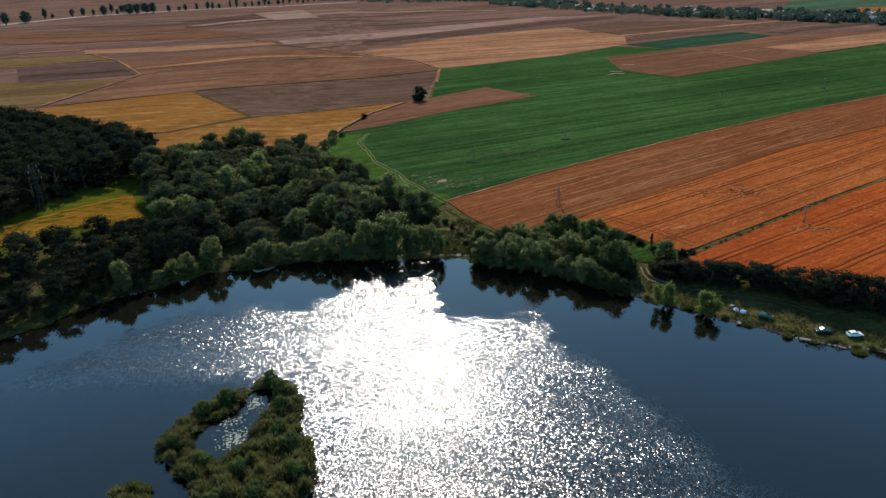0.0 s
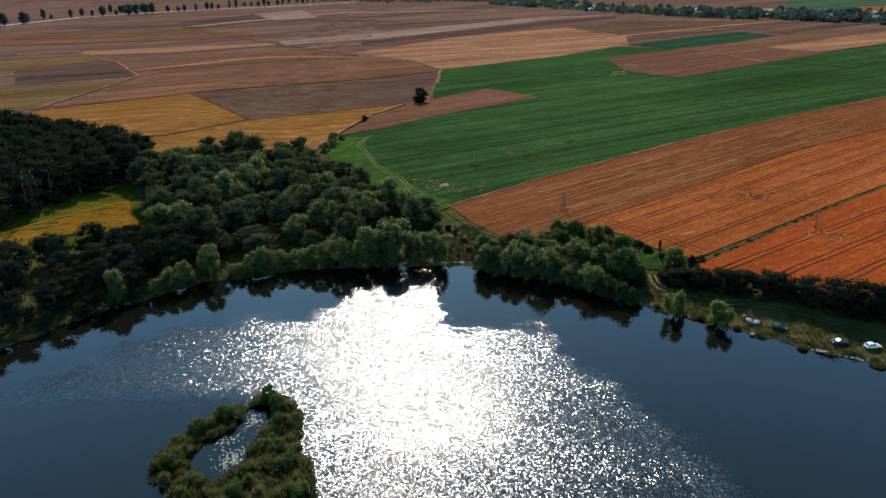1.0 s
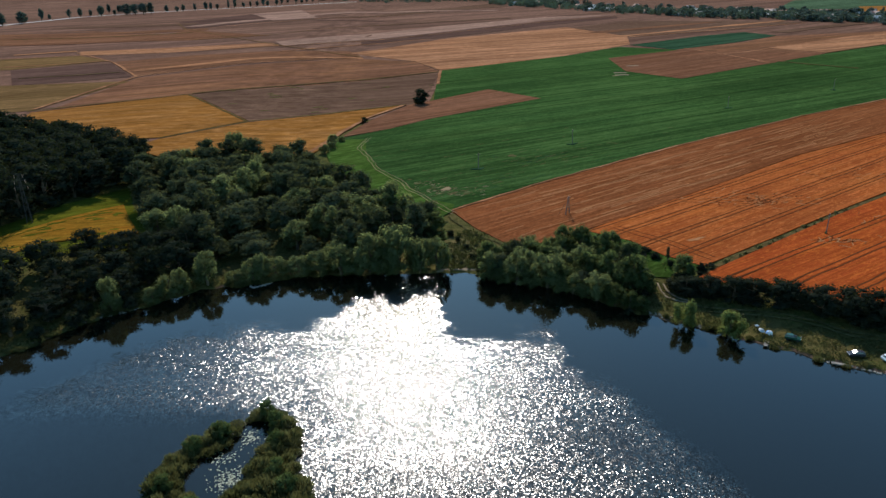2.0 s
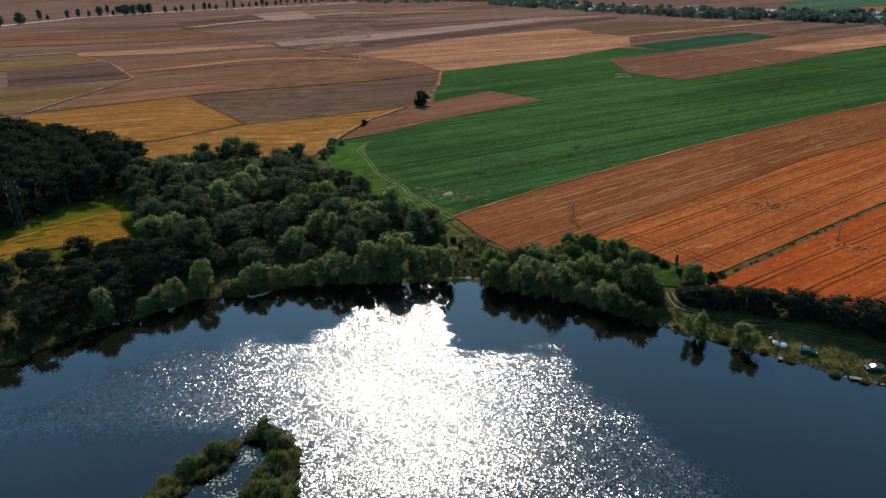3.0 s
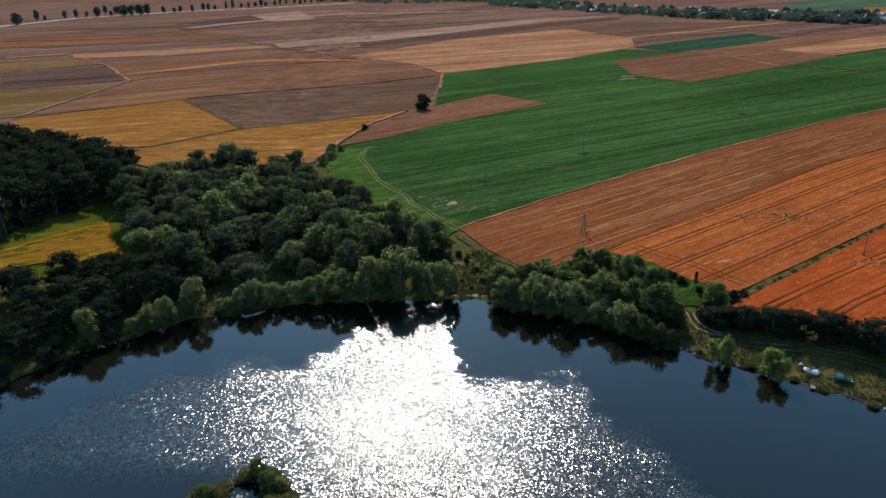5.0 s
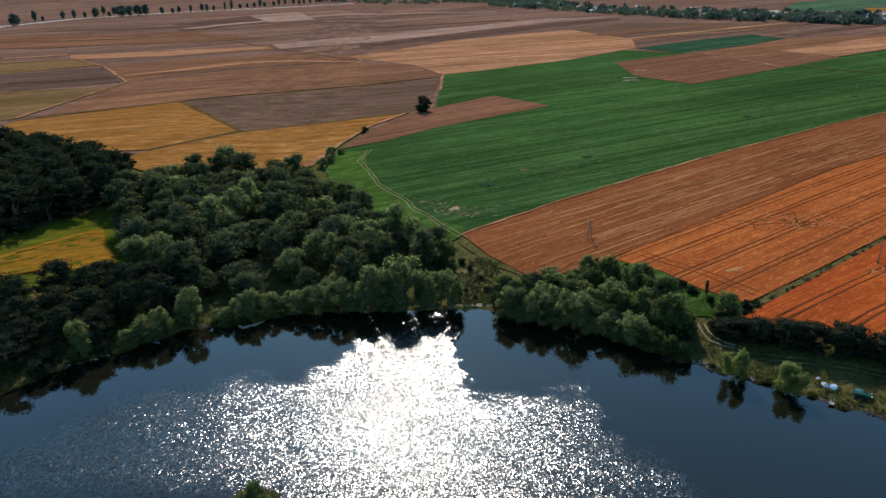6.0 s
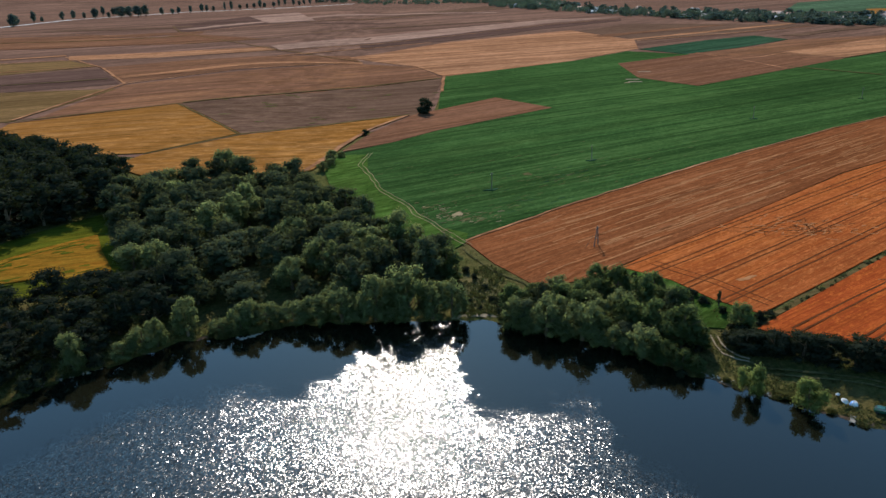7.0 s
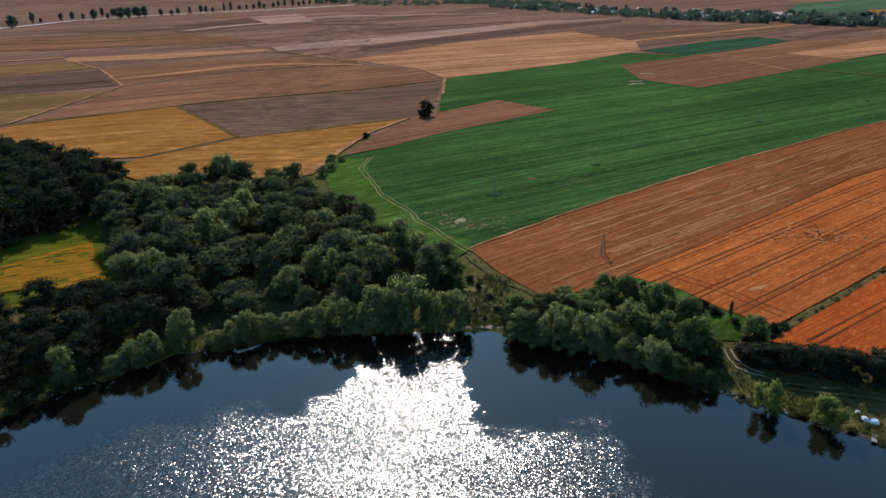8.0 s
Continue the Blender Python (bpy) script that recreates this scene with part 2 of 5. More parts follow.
M_MEADOW = crop("meadow_grass", (0.092, 0.080, 0.008), (0.058, 0.066, 0.007), (0.034, 0.044, 0.006), radians(35))
M_BALK = crop("weedy_balk", (0.082, 0.058, 0.024), (0.100, 0.066, 0.030), (0.046, 0.036, 0.014), 0.3, across=0.3, along=0.05, grain=0.6)
M_TRACK = plain("pale_dirt", (0.17, 0.13, 0.075), 0.95, 0.0, 0.5, 1.2)
M_SAND = plain("shore_sand", (0.17, 0.135, 0.092), 0.95, 0.0, 0.5, 0.8)
M_RUT = plain("wheel_rut", (0.062, 0.022, 0.009), 0.95, 0.0, 0.5, 0.7)
M_BARK = plain("bark", (0.10, 0.075, 0.05), 0.9, 0.0, 0.5, 2.0)
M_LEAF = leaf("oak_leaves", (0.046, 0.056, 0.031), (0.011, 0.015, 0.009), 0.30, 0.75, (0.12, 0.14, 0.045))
# Darker copy of the oak leaves: backlit shade is put into the colour.
M_LEAF_SHADED = leaf("shaded_leaves", (0.018, 0.022, 0.014), (0.009, 0.011, 0.008), 0.15)
M_WILLOW = leaf("willow_leaves", (0.084, 0.100, 0.046), (0.038, 0.050, 0.024), 0.45, 0.6, (0.23, 0.27, 0.08))
M_ASH = leaf("ash_leaves", (0.052, 0.070, 0.028), (0.018, 0.026, 0.012), 0.40, 0.7, (0.17, 0.22, 0.06))
M_YOUNG = leaf("young_leaves", (0.105, 0.125, 0.040), (0.055, 0.072, 0.022), 0.45, 0.6, (0.20, 0.24, 0.06))
M_REED = leaf("reed_leaves", (0.125, 0.115, 0.045), (0.022, 0.032, 0.013), 0.40, 0.95, (0.10, 0.10, 0.03))
M_ISLET = leaf("islet_leaves", (0.066, 0.088, 0.030), (0.020, 0.032, 0.012), 0.34, 0.8, (0.09, 0.12, 0.03))
# Lighter, bluish grey: some aerial haze is mixed into this leaf colour.
M_FAR_HAZY = leaf("hazy_far_leaves", (0.060, 0.078, 0.068), (0.038, 0.052, 0.048), 0.3)


# ---- builders ----
def mesh_from(name, verts, faces, mat, smooth_shade=False):
    me = bpy.data.meshes.new(name)
    me.from_pydata(verts, [], faces)
    me.materials.append(mat)
    if smooth_shade:
        me.polygons.foreach_set("use_smooth", [True] * len(me.polygons))
    me.update()
    return me


def part(name, bm, mat, parent=None, label=""):
    """Links a bmesh as one mesh object under a thing or a part."""
    me = bpy.data.meshes.new(name)
    bmesh.ops.recalc_face_normals(bm, faces=bm.faces)
    bm.to_mesh(me)
    bm.free()
    me.materials.append(mat)
    ob = new(name, me)
    ob.parent = parent
    return tagged(ob, label)


def box(bm, x, y, z, sx, sy, sz, bevel=0.0):
    """A box with its base centre at x, y, z."""
    made = bmesh.ops.create_cube(bm, size=1, matrix=Matrix.Translation((x, y, z + sz / 2)) @ Matrix.Diagonal((sx, sy, sz, 1)))
    if bevel:
        edges = list({e for v in made["verts"] for e in v.link_edges})
        bmesh.ops.bevel(bm, geom=edges, offset=bevel, segments=2, affect="EDGES", profile=0.5)


def rod(bm, a, b, r1, r2, sides=7):
    """A tapered rod from a to b."""
    a, b = Vector(a), Vector(b)
    turn = (b - a).to_track_quat("Z", "Y").to_matrix().to_4x4()
    m = Matrix.Translation((a + b) / 2) @ turn
    bmesh.ops.create_cone(bm, cap_ends=True, segments=sides, radius1=r1, radius2=r2, depth=(b - a).length, matrix=m)


# ---- lake and ground ----
SHORE_X = [-900, -250, -150, -130, -120, -115, -105, -102, -97, -92, -86, -80, -68, -62, -58, -49, -31, -14, -3, 0, 3, 10, 18, 25, 31, 36, 41, 54, 66, 77, 87, 95, 120, 160, 300, 900]
SHORE_Y = [-60, 50, 110, 132, 146, 152, 167.5, 171, 174.5, 177, 183.5, 188.5, 191, 194, 196, 197, 198, 198.7, 199, 196, 194, 191, 189, 185, 180.5, 175, 172, 165, 156, 149, 143, 141, 133, 118, 90, 20]


def smooth(a, b, v):
    v = min(1.0, max(0.0, (v - a) / (b - a)))
    return v * v * (3 - 2 * v)


def shore(x):
    """The y of the water's edge on the far side of the lake."""
    return float(np.interp(x, SHORE_X, SHORE_Y)) + 0.7 * math.sin(x * 0.9) + 0.5 * math.sin(x * 2.3 + 1)


def height(x, y):
    """The ground's height over the lake."""
    d = y - shore(x)
    if d < -330:
        return 2.5
    if d < 0:
        return max(-2.5, d * 0.22)
    bank = 0.35 * smooth(0, 1.2, d) + 2.6 * smooth(0, 40, d)
    hills = 75.0 * smooth(2400, 4600, y + 0.25 * abs(x)) if y > 1500 else 0.0
    return bank + hills + 6.0 * smooth(40, 170, -x - 0.1 * d) * smooth(15, 110, d)


def ground_sheet():
    xs = [-5000, -3000, -1800, -1200, -900, -700, -500, -400, -330, -280, -240] + list(np.arange(-210, 171, 2.0)) + [180, 200, 230, 270, 320, 400, 500, 700, 900, 1300, 2000, 3200, 5000]
    ss = [-4000, -1500, -600, -331, -300, -100, -30, -12, -6, -3, -1.5, -0.5, 0, 0.4, 0.8, 1.3, 2, 3, 4.5, 6, 8, 10, 13, 16] + list(range(20, 150, 6)) + [160, 180, 210, 250, 300, 400, 550, 800, 1200, 1800, 2100, 2400, 2700, 3000, 3400, 3800, 4300, 4900]
    verts = []
    for x in xs:
        base = shore(x)
        for s in ss:
            bumps = 0.25 * noise.noise((x * 0.12, (base + s) * 0.12, 0)) * smooth(1, 8, s) * (1 if s < 150 else 0)
            sunk = 1.4 * smooth(480, 700, s)
            verts.append((x, base + s, height(x, base + s) + bumps - sunk))
    n = len(ss)
    faces = [(i * n + j, (i + 1) * n + j, (i + 1) * n + j + 1, i * n + j + 1) for i in range(len(xs) - 1) for j in range(n - 1)]
    ob = new("ground", mesh_from("ground", verts, faces, M_GRASS, True))
    tagged(ob, "rough grassy ground between the lake and the fields", "ground", kind="structure")


ground_sheet()
water = new("water", mesh_from("water", [(-1500, -420, 0), (1500, -420, 0), (1500, 206, 0), (-1500, 206, 0)], [(0, 1, 2, 3)], M_WATER))
tagged(water, "dark blue lake water with sunlit wind ripples", "lake", kind="structure")


def field(name, corners, mat, label, lift=0.35, cell=25.0, category="field"):
    """A field that follows the ground: a crop of that height with its sides."""
    bm = bmesh.new()
    bm.faces.new([bm.verts.new((x, y, 0)) for x, y in corners])
    for axis in (0, 1):
        vals = [c[axis] for c in corners]
        cuts = list(np.arange(math.floor(min(vals) / cell) * cell, max(vals), cell))
        if axis == 0:
            cuts += [k for k in np.arange(-430, 0, 14) if min(vals) < k < max(vals)]
        for k in cuts:
            co, no = [0, 0, 0], [0, 0, 0]
            co[axis], no[axis] = k, 1
            bmesh.ops.bisect_plane(bm, geom=bm.verts[:] + bm.edges[:] + bm.faces[:], plane_co=co, plane_no=no)
    rim = [e for e in bm.edges if e.is_boundary]
    for v in bm.verts:
        v.co.z = height(v.co.x, v.co.y) + lift
    low = bmesh.ops.extrude_edge_only(bm, edges=rim)
    for g in low["geom"]:
        if isinstance(g, bmesh.types.BMVert):
            g.co.z -= lift + 1.8
    ob = part(name, bm, mat, None, label)
    return tagged(ob, category=category, kind="structure")


def strip(name, line, width, mat, lift, parent=None, label="", step=6.0, wobble=0.0):
    """A narrow band of ground along a line, laid over the terrain."""
    pts = []
    for (x0, y0), (x1, y1) in zip(line, line[1:]):
        n = max(1, int(math.hypot(x1 - x0, y1 - y0) / step))
        pts += [(x0 + (x1 - x0) * i / n, y0 + (y1 - y0) * i / n) for i in range(n)]
    pts.append(line[-1])
    verts = []
    for i, (x, y) in enumerate(pts):
        ax, ay = pts[max(0, i - 1)]
        bx, by = pts[min(len(pts) - 1, i + 1)]
        d = math.hypot(bx - ax, by - ay) or 1
        nx, ny = -(by - ay) / d, (bx - ax) / d
        off = wobble * noise.noise((x * 0.1, y * 0.1, 5))
        w = width * (1 + 0.5 * wobble * noise.noise((x * 0.3, y * 0.3, 9))) / 2
        for s in (-1, 1):
            px, py = x + nx * (off + s * w), y + ny * (off + s * w)
            verts.append((px, py, height(px, py) + lift))
    k = len(verts)
    verts += [(x, y, z - 0.12) for x, y, z in verts]
    faces = [(2 * i, 2 * i + 1, 2 * i + 3, 2 * i + 2) for i in range(len(pts) - 1)]
    faces += [(2 * i, 2 * i + 2, 2 * i + 2 + k, 2 * i + k) for i in range(len(pts) - 1)]
    faces += [(2 * i + 3, 2 * i + 1, 2 * i + 1 + k, 2 * i + 3 + k) for i in range(len(pts) - 1)]
    ob = new(name, mesh_from(name, verts, faces, mat))
    ob.parent = parent
    return tagged(ob, label)


# ---- fields ----
O_STUB = [(-11, 248), (26, 284), (96, 344), (185, 413), (270, 470), (400, 560), (380, 500), (219, 376), (146, 325), (96, 280), (44, 235), (28, 221), (11, 213), (-2, 230)]
O_WHEAT = [(44, 234.6), (95, 278.6), (146, 324), (219, 375), (380, 499), (360, 430), (167, 277), (123, 243), (92, 218), (64, 196), (55, 204), (47, 217), (35, 226)]
O_RED = [(60.5, 189), (66, 193.3), (93.4, 216), (123, 240.4), (162, 270), (300, 376.5), (300, 240), (190, 160), (112, 160), (88, 176), (68, 184)]
GREEN = [(-33, 644), (14, 680), (92, 741), (158, 818), (210, 777), (337, 715), (442, 794), (640, 900), (420, 570), (270, 470.3), (185, 413.3), (96, 344.3), (26, 284.3), (-11, 248.3), (-19, 257), (-34, 280), (-52, 300), (-66, 334), (-74, 370), (-50, 394), (-30, 440), (-33, 550)]
stub = field("stubble_field", O_STUB, M_STUBBLE, "brown stubble field in long straw rows beside the green crop", 0.25, 15)
wheat = field("wheat_field", O_WHEAT, M_WHEAT, "ripe orange wheat field with tractor ruts and flattened patches", 0.3, 15)
redwheat = field("wheat_field", O_RED, M_WHEAT_RED, "deep orange ripe wheat field beyond the grassy ditch", 0.3, 15)
green = field("green_field", GREEN, M_GREEN, "wide green crop field with faint rows", 0.45, 25)
field("plain", [(-3500, 1500), (-3500, 4700), (3500, 4700), (3500, 1500), (900, 900), (442, 788), (210, 771), (-30, 640), (-34, 480), (-60, 430), (-120, 345), (-200, 350), (-273, 400), (-340, 380), (-600, 500), (-1200, 900)], M_PLAIN, "wide plain of far brown stubble strips", 0.15, 100)
field("dark_green_field", [(174, 835), (278, 927), (350, 972), (368, 914), (291, 839), (210, 777)], M_DEEPGREEN, "small dark green crop field", 0.6, 60)
field("fallow_field", [(127, 710), (216, 776), (337, 715), (257, 648), (158, 566), (125, 615)], M_RED, "bare reddish field inside the green crop", 0.6, 40)
field("fallow_field", [(-74, 373), (-66, 415), (-47, 467), (7, 529), (42, 486), (-29, 421), (-50, 394)], M_RED, "bare reddish wedge of field beside the green crop", 0.6, 30)
field("brown_field", [(210, 777), (305, 843), (365, 907), (700, 990), (560, 850), (446, 800), (339, 720), (244, 731)], M_BROWN, "brown stubble field", 0.5, 60)
field("tan_field", [(306, 777), (447, 887), (600, 960), (560, 850), (446, 800), (339, 720)], M_TAN, "tan harvested field with swaths", 0.65, 60)
field("tan_field", [(-143, 800), (-41, 974), (137, 1126), (193, 947), (175, 842), (85, 737), (-33, 644), (-62, 715)], M_TAN, "tan harvested field with fine swaths", 0.45, 60)
field("brown_field", [(-285, 585), (-225, 655), (-129, 750), (-62, 715), (-35, 636), (-113, 568), (-185, 508), (-203, 493), (-273, 437)], M_BROWN, "broad brown field", 0.4, 40)
field("ploughed_field", [(-203, 492), (-186, 509), (-114, 574), (-35, 631), (-36, 536), (-43, 469), (-76, 454), (-135, 407)], M_MAUVE, "ploughed brown-grey field with weeds", 0.4, 40)
field("barley_field", [(-280, 429), (-203, 491), (-136, 407), (-166, 355), (-199, 345), (-260, 360)], M_YELLOW, "golden yellow barley field", 0.6, 30)
field("barley_field", [(-165, 351), (-134, 402), (-76, 452), (-49, 468), (-68, 424), (-75, 385), (-78, 359), (-81, 337), (-100, 320), (-142, 312), (-170, 330)], M_YELLOW, "golden yellow barley field beside the wood", 0.6, 30)
field("olive_field", [(-420, 548), (-282, 566), (-285, 438), (-340, 400)], M_OLIVE, "olive fallow field", 0.4, 50)
field("dark_field", [(-440, 655), (-364, 699), (-294, 593), (-372, 552)], M_DARKSOIL, "freshly ploughed dark field", 0.4, 50)
field("tan_field", [(-441, 780), (-467, 828), (-373, 851), (-260, 894), (-232, 854), (-349, 794)], M_TAN, "narrow tan strip of stubble", 0.5, 60)
field("dark_field", [(-574, 1378), (-516, 1659), (-393, 1387), (-482, 1176)], M_DARKSOIL, "dark ploughed field", 0.5, 90)
field("pale_field", [(-516, 1659), (-440, 1814), (-315, 1433), (-393, 1387)], M_PALE, "pale straw field", 0.6, 90)
field("pale_field", [(-257, 909), (-185, 1041), (-61, 1209), (126, 1400), (269, 1423), (117, 1300), (-38, 1104), (-156, 964), (-232, 854)], M_PALE, "long pale straw strip", 0.5, 90)
field("green_field", [(593, 1482), (770, 1831), (1300, 2200), (1500, 1900), (768, 1404)], M_FARGREEN, "far green field beyond the village", 0.6, 120)
DARK_BAND = [(-153, 947), (-54, 1075), (114, 1270), (263, 1387), (250, 1320), (106, 1173), (-42, 993), (-147, 907)]
field("dark_field", DARK_BAND, M_DARKSOIL, "long dark ploughed strip", 0.55, 90)
field("brown_field", [(-793, 1159), (-470, 1079), (-466, 1159), (-294, 1016), (-381, 961), (-654, 952)], M_BROWN, "brown strip of stubble", 0.45, 90)
field("pale_field", [(-221, 977), (-60, 1195), (58, 1336), (55, 1258), (-56, 1108), (-186, 959)], M_MAUVE, "grey-brown ploughed strip", 0.45, 90)
field("dark_field", [(-304, 1411), (25, 2065), (81, 1892), (-177, 1574), (-367, 1312)], M_MAUVE, "far grey-brown ploughed field", 0.5, 90)
field("brown_field", [(-522, 754), (-441, 780), (-378, 721), (-443, 660), (-459, 658)], M_OLIVE, "olive brown strip", 0.45, 60)
field("brown_field", [(-293, 600), (-370, 709), (-304, 762), (-146, 818), (-125, 768), (-231, 674)], M_BROWN, "broad brown stubble field", 0.4, 60)
field("ploughed_field", [(144, 1112), (254, 1239), (498, 1132), (362, 1030), (198, 954)], M_MAUVE, "grey-brown ploughed field before the village", 0.5, 90)
field("barley_field", [(640, 1230), (760, 1500), (1000, 1500), (860, 1230), (700, 1200)], M_YELLOW, "far yellow barley field beyond the village", 1.0, 90)
field("meadow", [(-164, 178), (-168, 206), (-160, 222), (-156, 240), (-148, 254), (-140, 268), (-128, 245), (-112, 222), (-112, 208), (-130, 202), (-140, 192), (-146, 178)], M_MEADOW, "small yellow-green meadow between dark woods", 0.2, 12)

# ---- woods ----


def crown_data(name, seed, wide, low, top, lobes, leaves, size, mat, shape="round", flat=0.75, boughs=(0.30, 0.62)):
    """A crown of many small leaf sprays on overlapping boughs."""
    rng = np.random.default_rng(seed)
    mid, half = (low + top) / 2, (top - low) / 2
    cen, rad = [], []
    for i in range(lobes):
        u = -1.0 + 1.95 * (i + rng.random()) / lobes
        a = rng.uniform(0, 2 * math.pi)
        if shape == "round":
            reach = math.sqrt(max(0.02, 1 - max(u, -0.45) ** 2)) * rng.uniform(0.2, 1.0) ** 0.6 * (1 - 0.8 * boughs[1] * 0.65)
        elif shape == "column":
            reach = 0.35 * (1 - 0.3 * abs(u)) * rng.uniform(0.2, 1.0)
        else:
            reach = 0.75 * (1 - (u + 1) / 2) * rng.uniform(0.3, 1.0)
        r = wide / 2 * rng.uniform(*boughs) * (1.0 if shape == "round" else 0.75)
        cen.append((wide / 2 * reach * math.cos(a), wide / 2 * reach * math.sin(a), mid + half * u * 0.82))
        rad.append(r)
    cen, rad = np.array(cen), np.array(rad)
    share = rad ** 2 / (rad ** 2).sum()
    which = rng.choice(lobes, leaves, p=share)
    d = rng.normal(size=(leaves, 3))
    d[:, 2] = np.where((d[:, 2] < -0.3) & (rng.random(leaves) < 0.6), -0.5 * d[:, 2], d[:, 2])
    d /= np.linalg.norm(d, axis=1)[:, None]
    depth = rng.uniform(0.55, 1.14, leaves)
    stray = rng.random(leaves) < 0.06
    depth[stray] *= 1.2
    p = cen[which] + d * (rad[which] * depth)[:, None] * np.array((1, 1, flat))
    n = d + rng.normal(scale=0.55, size=(leaves, 3))
    n /= np.linalg.norm(n, axis=1)[:, None]
    t = np.cross(n, rng.normal(size=(leaves, 3)))
    t /= np.linalg.norm(t, axis=1)[:, None]
    b = np.cross(n, t)
    s = (size * rng.uniform(0.6, 1.3, leaves))[:, None]
    sag = n * s * rng.uniform(-0.35, 0.35, leaves)[:, None]
    heart = np.array((0, 0, mid - 0.25 * half))
    out = p - heart
    out /= np.linalg.norm(out, axis=1)[:, None] + 1e-6
    soft = d * 0.35 + out * 0.35 + n * 0.55 + rng.normal(scale=0.15, size=(leaves, 3))
    soft /= np.linalg.norm(soft, axis=1)[:, None]
    turned = (soft * n).sum(axis=1) < 0.15
    soft[turned] = n[turned]
    soft = np.repeat(soft, 4, axis=0).tolist()
    quad = np.stack((p - t * s * 0.75, p - b * s * 0.45 + sag, p + t * s * 0.75, p + b * s * 0.45 + sag), axis=1).reshape(-1, 3)
    faces = np.arange(leaves * 4).reshape(-1, 4).tolist()
    verts = quad.tolist()
    ball = bmesh.new()
    bmesh.ops.create_icosphere(ball, subdivisions=1, radius=1)
    round_v = [tuple(v.co) for v in ball.verts]
    round_f = [[v.index for v in f.verts] for f in ball.faces]
    ball.free()
    for c, r in zip(cen, rad):
        k = len(verts)
        for v in round_v:
            g = 0.58 * rng.uniform(0.8, 1.1) * r
            verts.append([c[0] + v[0] * g, c[1] + v[1] * g, c[2] + v[2] * g * flat])
            soft.append(v)
        faces += [[k + i for i in f] for f in round_f]
    me = mesh_from(name, verts, faces, mat, True)
    me.normals_split_custom_set_from_vertices(soft)
    return me


def trunk_data(name, seed, tall, wide, low, mat):
    """A tapered trunk with limbs that reach into the crown."""
    rng = random.Random(seed)
    bm = bmesh.new()
    r = 0.028 * tall + 0.05
    bend = (rng.uniform(-0.3, 0.3), rng.uniform(-0.3, 0.3))
    knee = (bend[0], bend[1], tall * 0.42)
    rod(bm, (0, 0, -0.6), knee, r * 1.25, r * 0.8)
    rod(bm, knee, (bend[0] * 0.5, bend[1] * 1.5, tall * 0.85), r * 0.78, r * 0.2)
    for i in range(6):
        a = i * 1.05 + rng.uniform(-0.3, 0.3)
        z = rng.uniform(low * 0.8, tall * 0.5)
        k = z / (tall * 0.42)
        root = (bend[0] * min(1, k), bend[1] * min(1, k), z)
        out = wide * rng.uniform(0.22, 0.36)
        rod(bm, root, (math.cos(a) * out, math.sin(a) * out, z + tall * rng.uniform(0.15, 0.35)), r * 0.45, r * 0.1, 5)
    me = bpy.data.meshes.new(name)
    bm.to_mesh(me)
    bm.free()
    me.materials.append(mat)
    return me


KINDS = {}


def tree_kind(key, name, label, category, variants, tall, wide, low, lobes, leaves, size, mat, shape="round", flat=0.75, boughs=(0.30, 0.62)):
    """Meshes for several individuals of one kind of tree, at nominal size."""
    rows = []
    for i in range(variants):
        seed = sum(map(ord, key)) * 10 + i
        rows.append((trunk_data("trunk", seed, tall, wide, low, M_BARK), crown_data("crown", seed, wide, low, tall, lobes, leaves, size, mat, shape, flat, boughs)))
    KINDS[key] = (name, label, category, tall, wide, rows, [None] * variants)


def plant(key, x, y, tall, wide, group="", rng=random, z=None):
    """Sets one tree on the ground at its own height, width and turn."""
    name, label, category, t0, w0, rows, first = KINDS[key]
    i = rng.randrange(len(rows))
    if first[i] is None:
        thing = tagged(new(name), label, category, group)
        for part_name, me in zip(("trunk", "crown"), rows[i]):
            new(part_name, me).parent = thing
        first[i] = thing
    else:
        thing = copy_thing(first[i], Matrix())
        if group:
            thing["group"] = group
    ground = height(x, y) if z is None else z
    k = wide / w0
    thing.matrix_basis = pose(x, y, ground - 0.05, 0, 0, rng.uniform(0, 360)) @ Matrix.Diagonal((k * rng.uniform(0.92, 1.08), k * rng.uniform(0.92, 1.08), tall / t0, 1))
    return thing


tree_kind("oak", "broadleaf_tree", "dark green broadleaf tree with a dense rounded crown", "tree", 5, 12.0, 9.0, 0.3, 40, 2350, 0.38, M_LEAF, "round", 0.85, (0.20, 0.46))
# oakfar, alder and shrub: shade of the foliage is painted into their leaves.
tree_kind("oakfar", "broadleaf_tree", "broadleaf tree of the hillside wood, shade darkened into its leaves", "tree", 4, 12.0, 9.0, 0.3, 30, 1400, 0.49, M_LEAF_SHADED, "round", 0.8, (0.22, 0.46))
# The key alder seeds the shapes; its near-black leaves stand for shaded foliage.
tree_kind("alder", "alder_tree", "broadleaf tree with backlit shade darkened into its leaf colour", "tree", 4, 12.0, 9.0, 0.3, 38, 2400, 0.37, M_LEAF_SHADED, "round", 0.85, (0.20, 0.45))
tree_kind("willow", "willow_tree", "grey-green willow leaning over the lake shore", "tree", 4, 10.0, 8.0, 0.9, 44, 3900, 0.30, M_WILLOW, "round", 1.35, (0.15, 0.36))
tree_kind("young", "willow_shrub", "bright green bushy willow at the water's edge", "shrub", 2, 7.0, 7.2, 0.4, 30, 3000, 0.30, M_YOUNG, "round", 1.5, (0.12, 0.34))
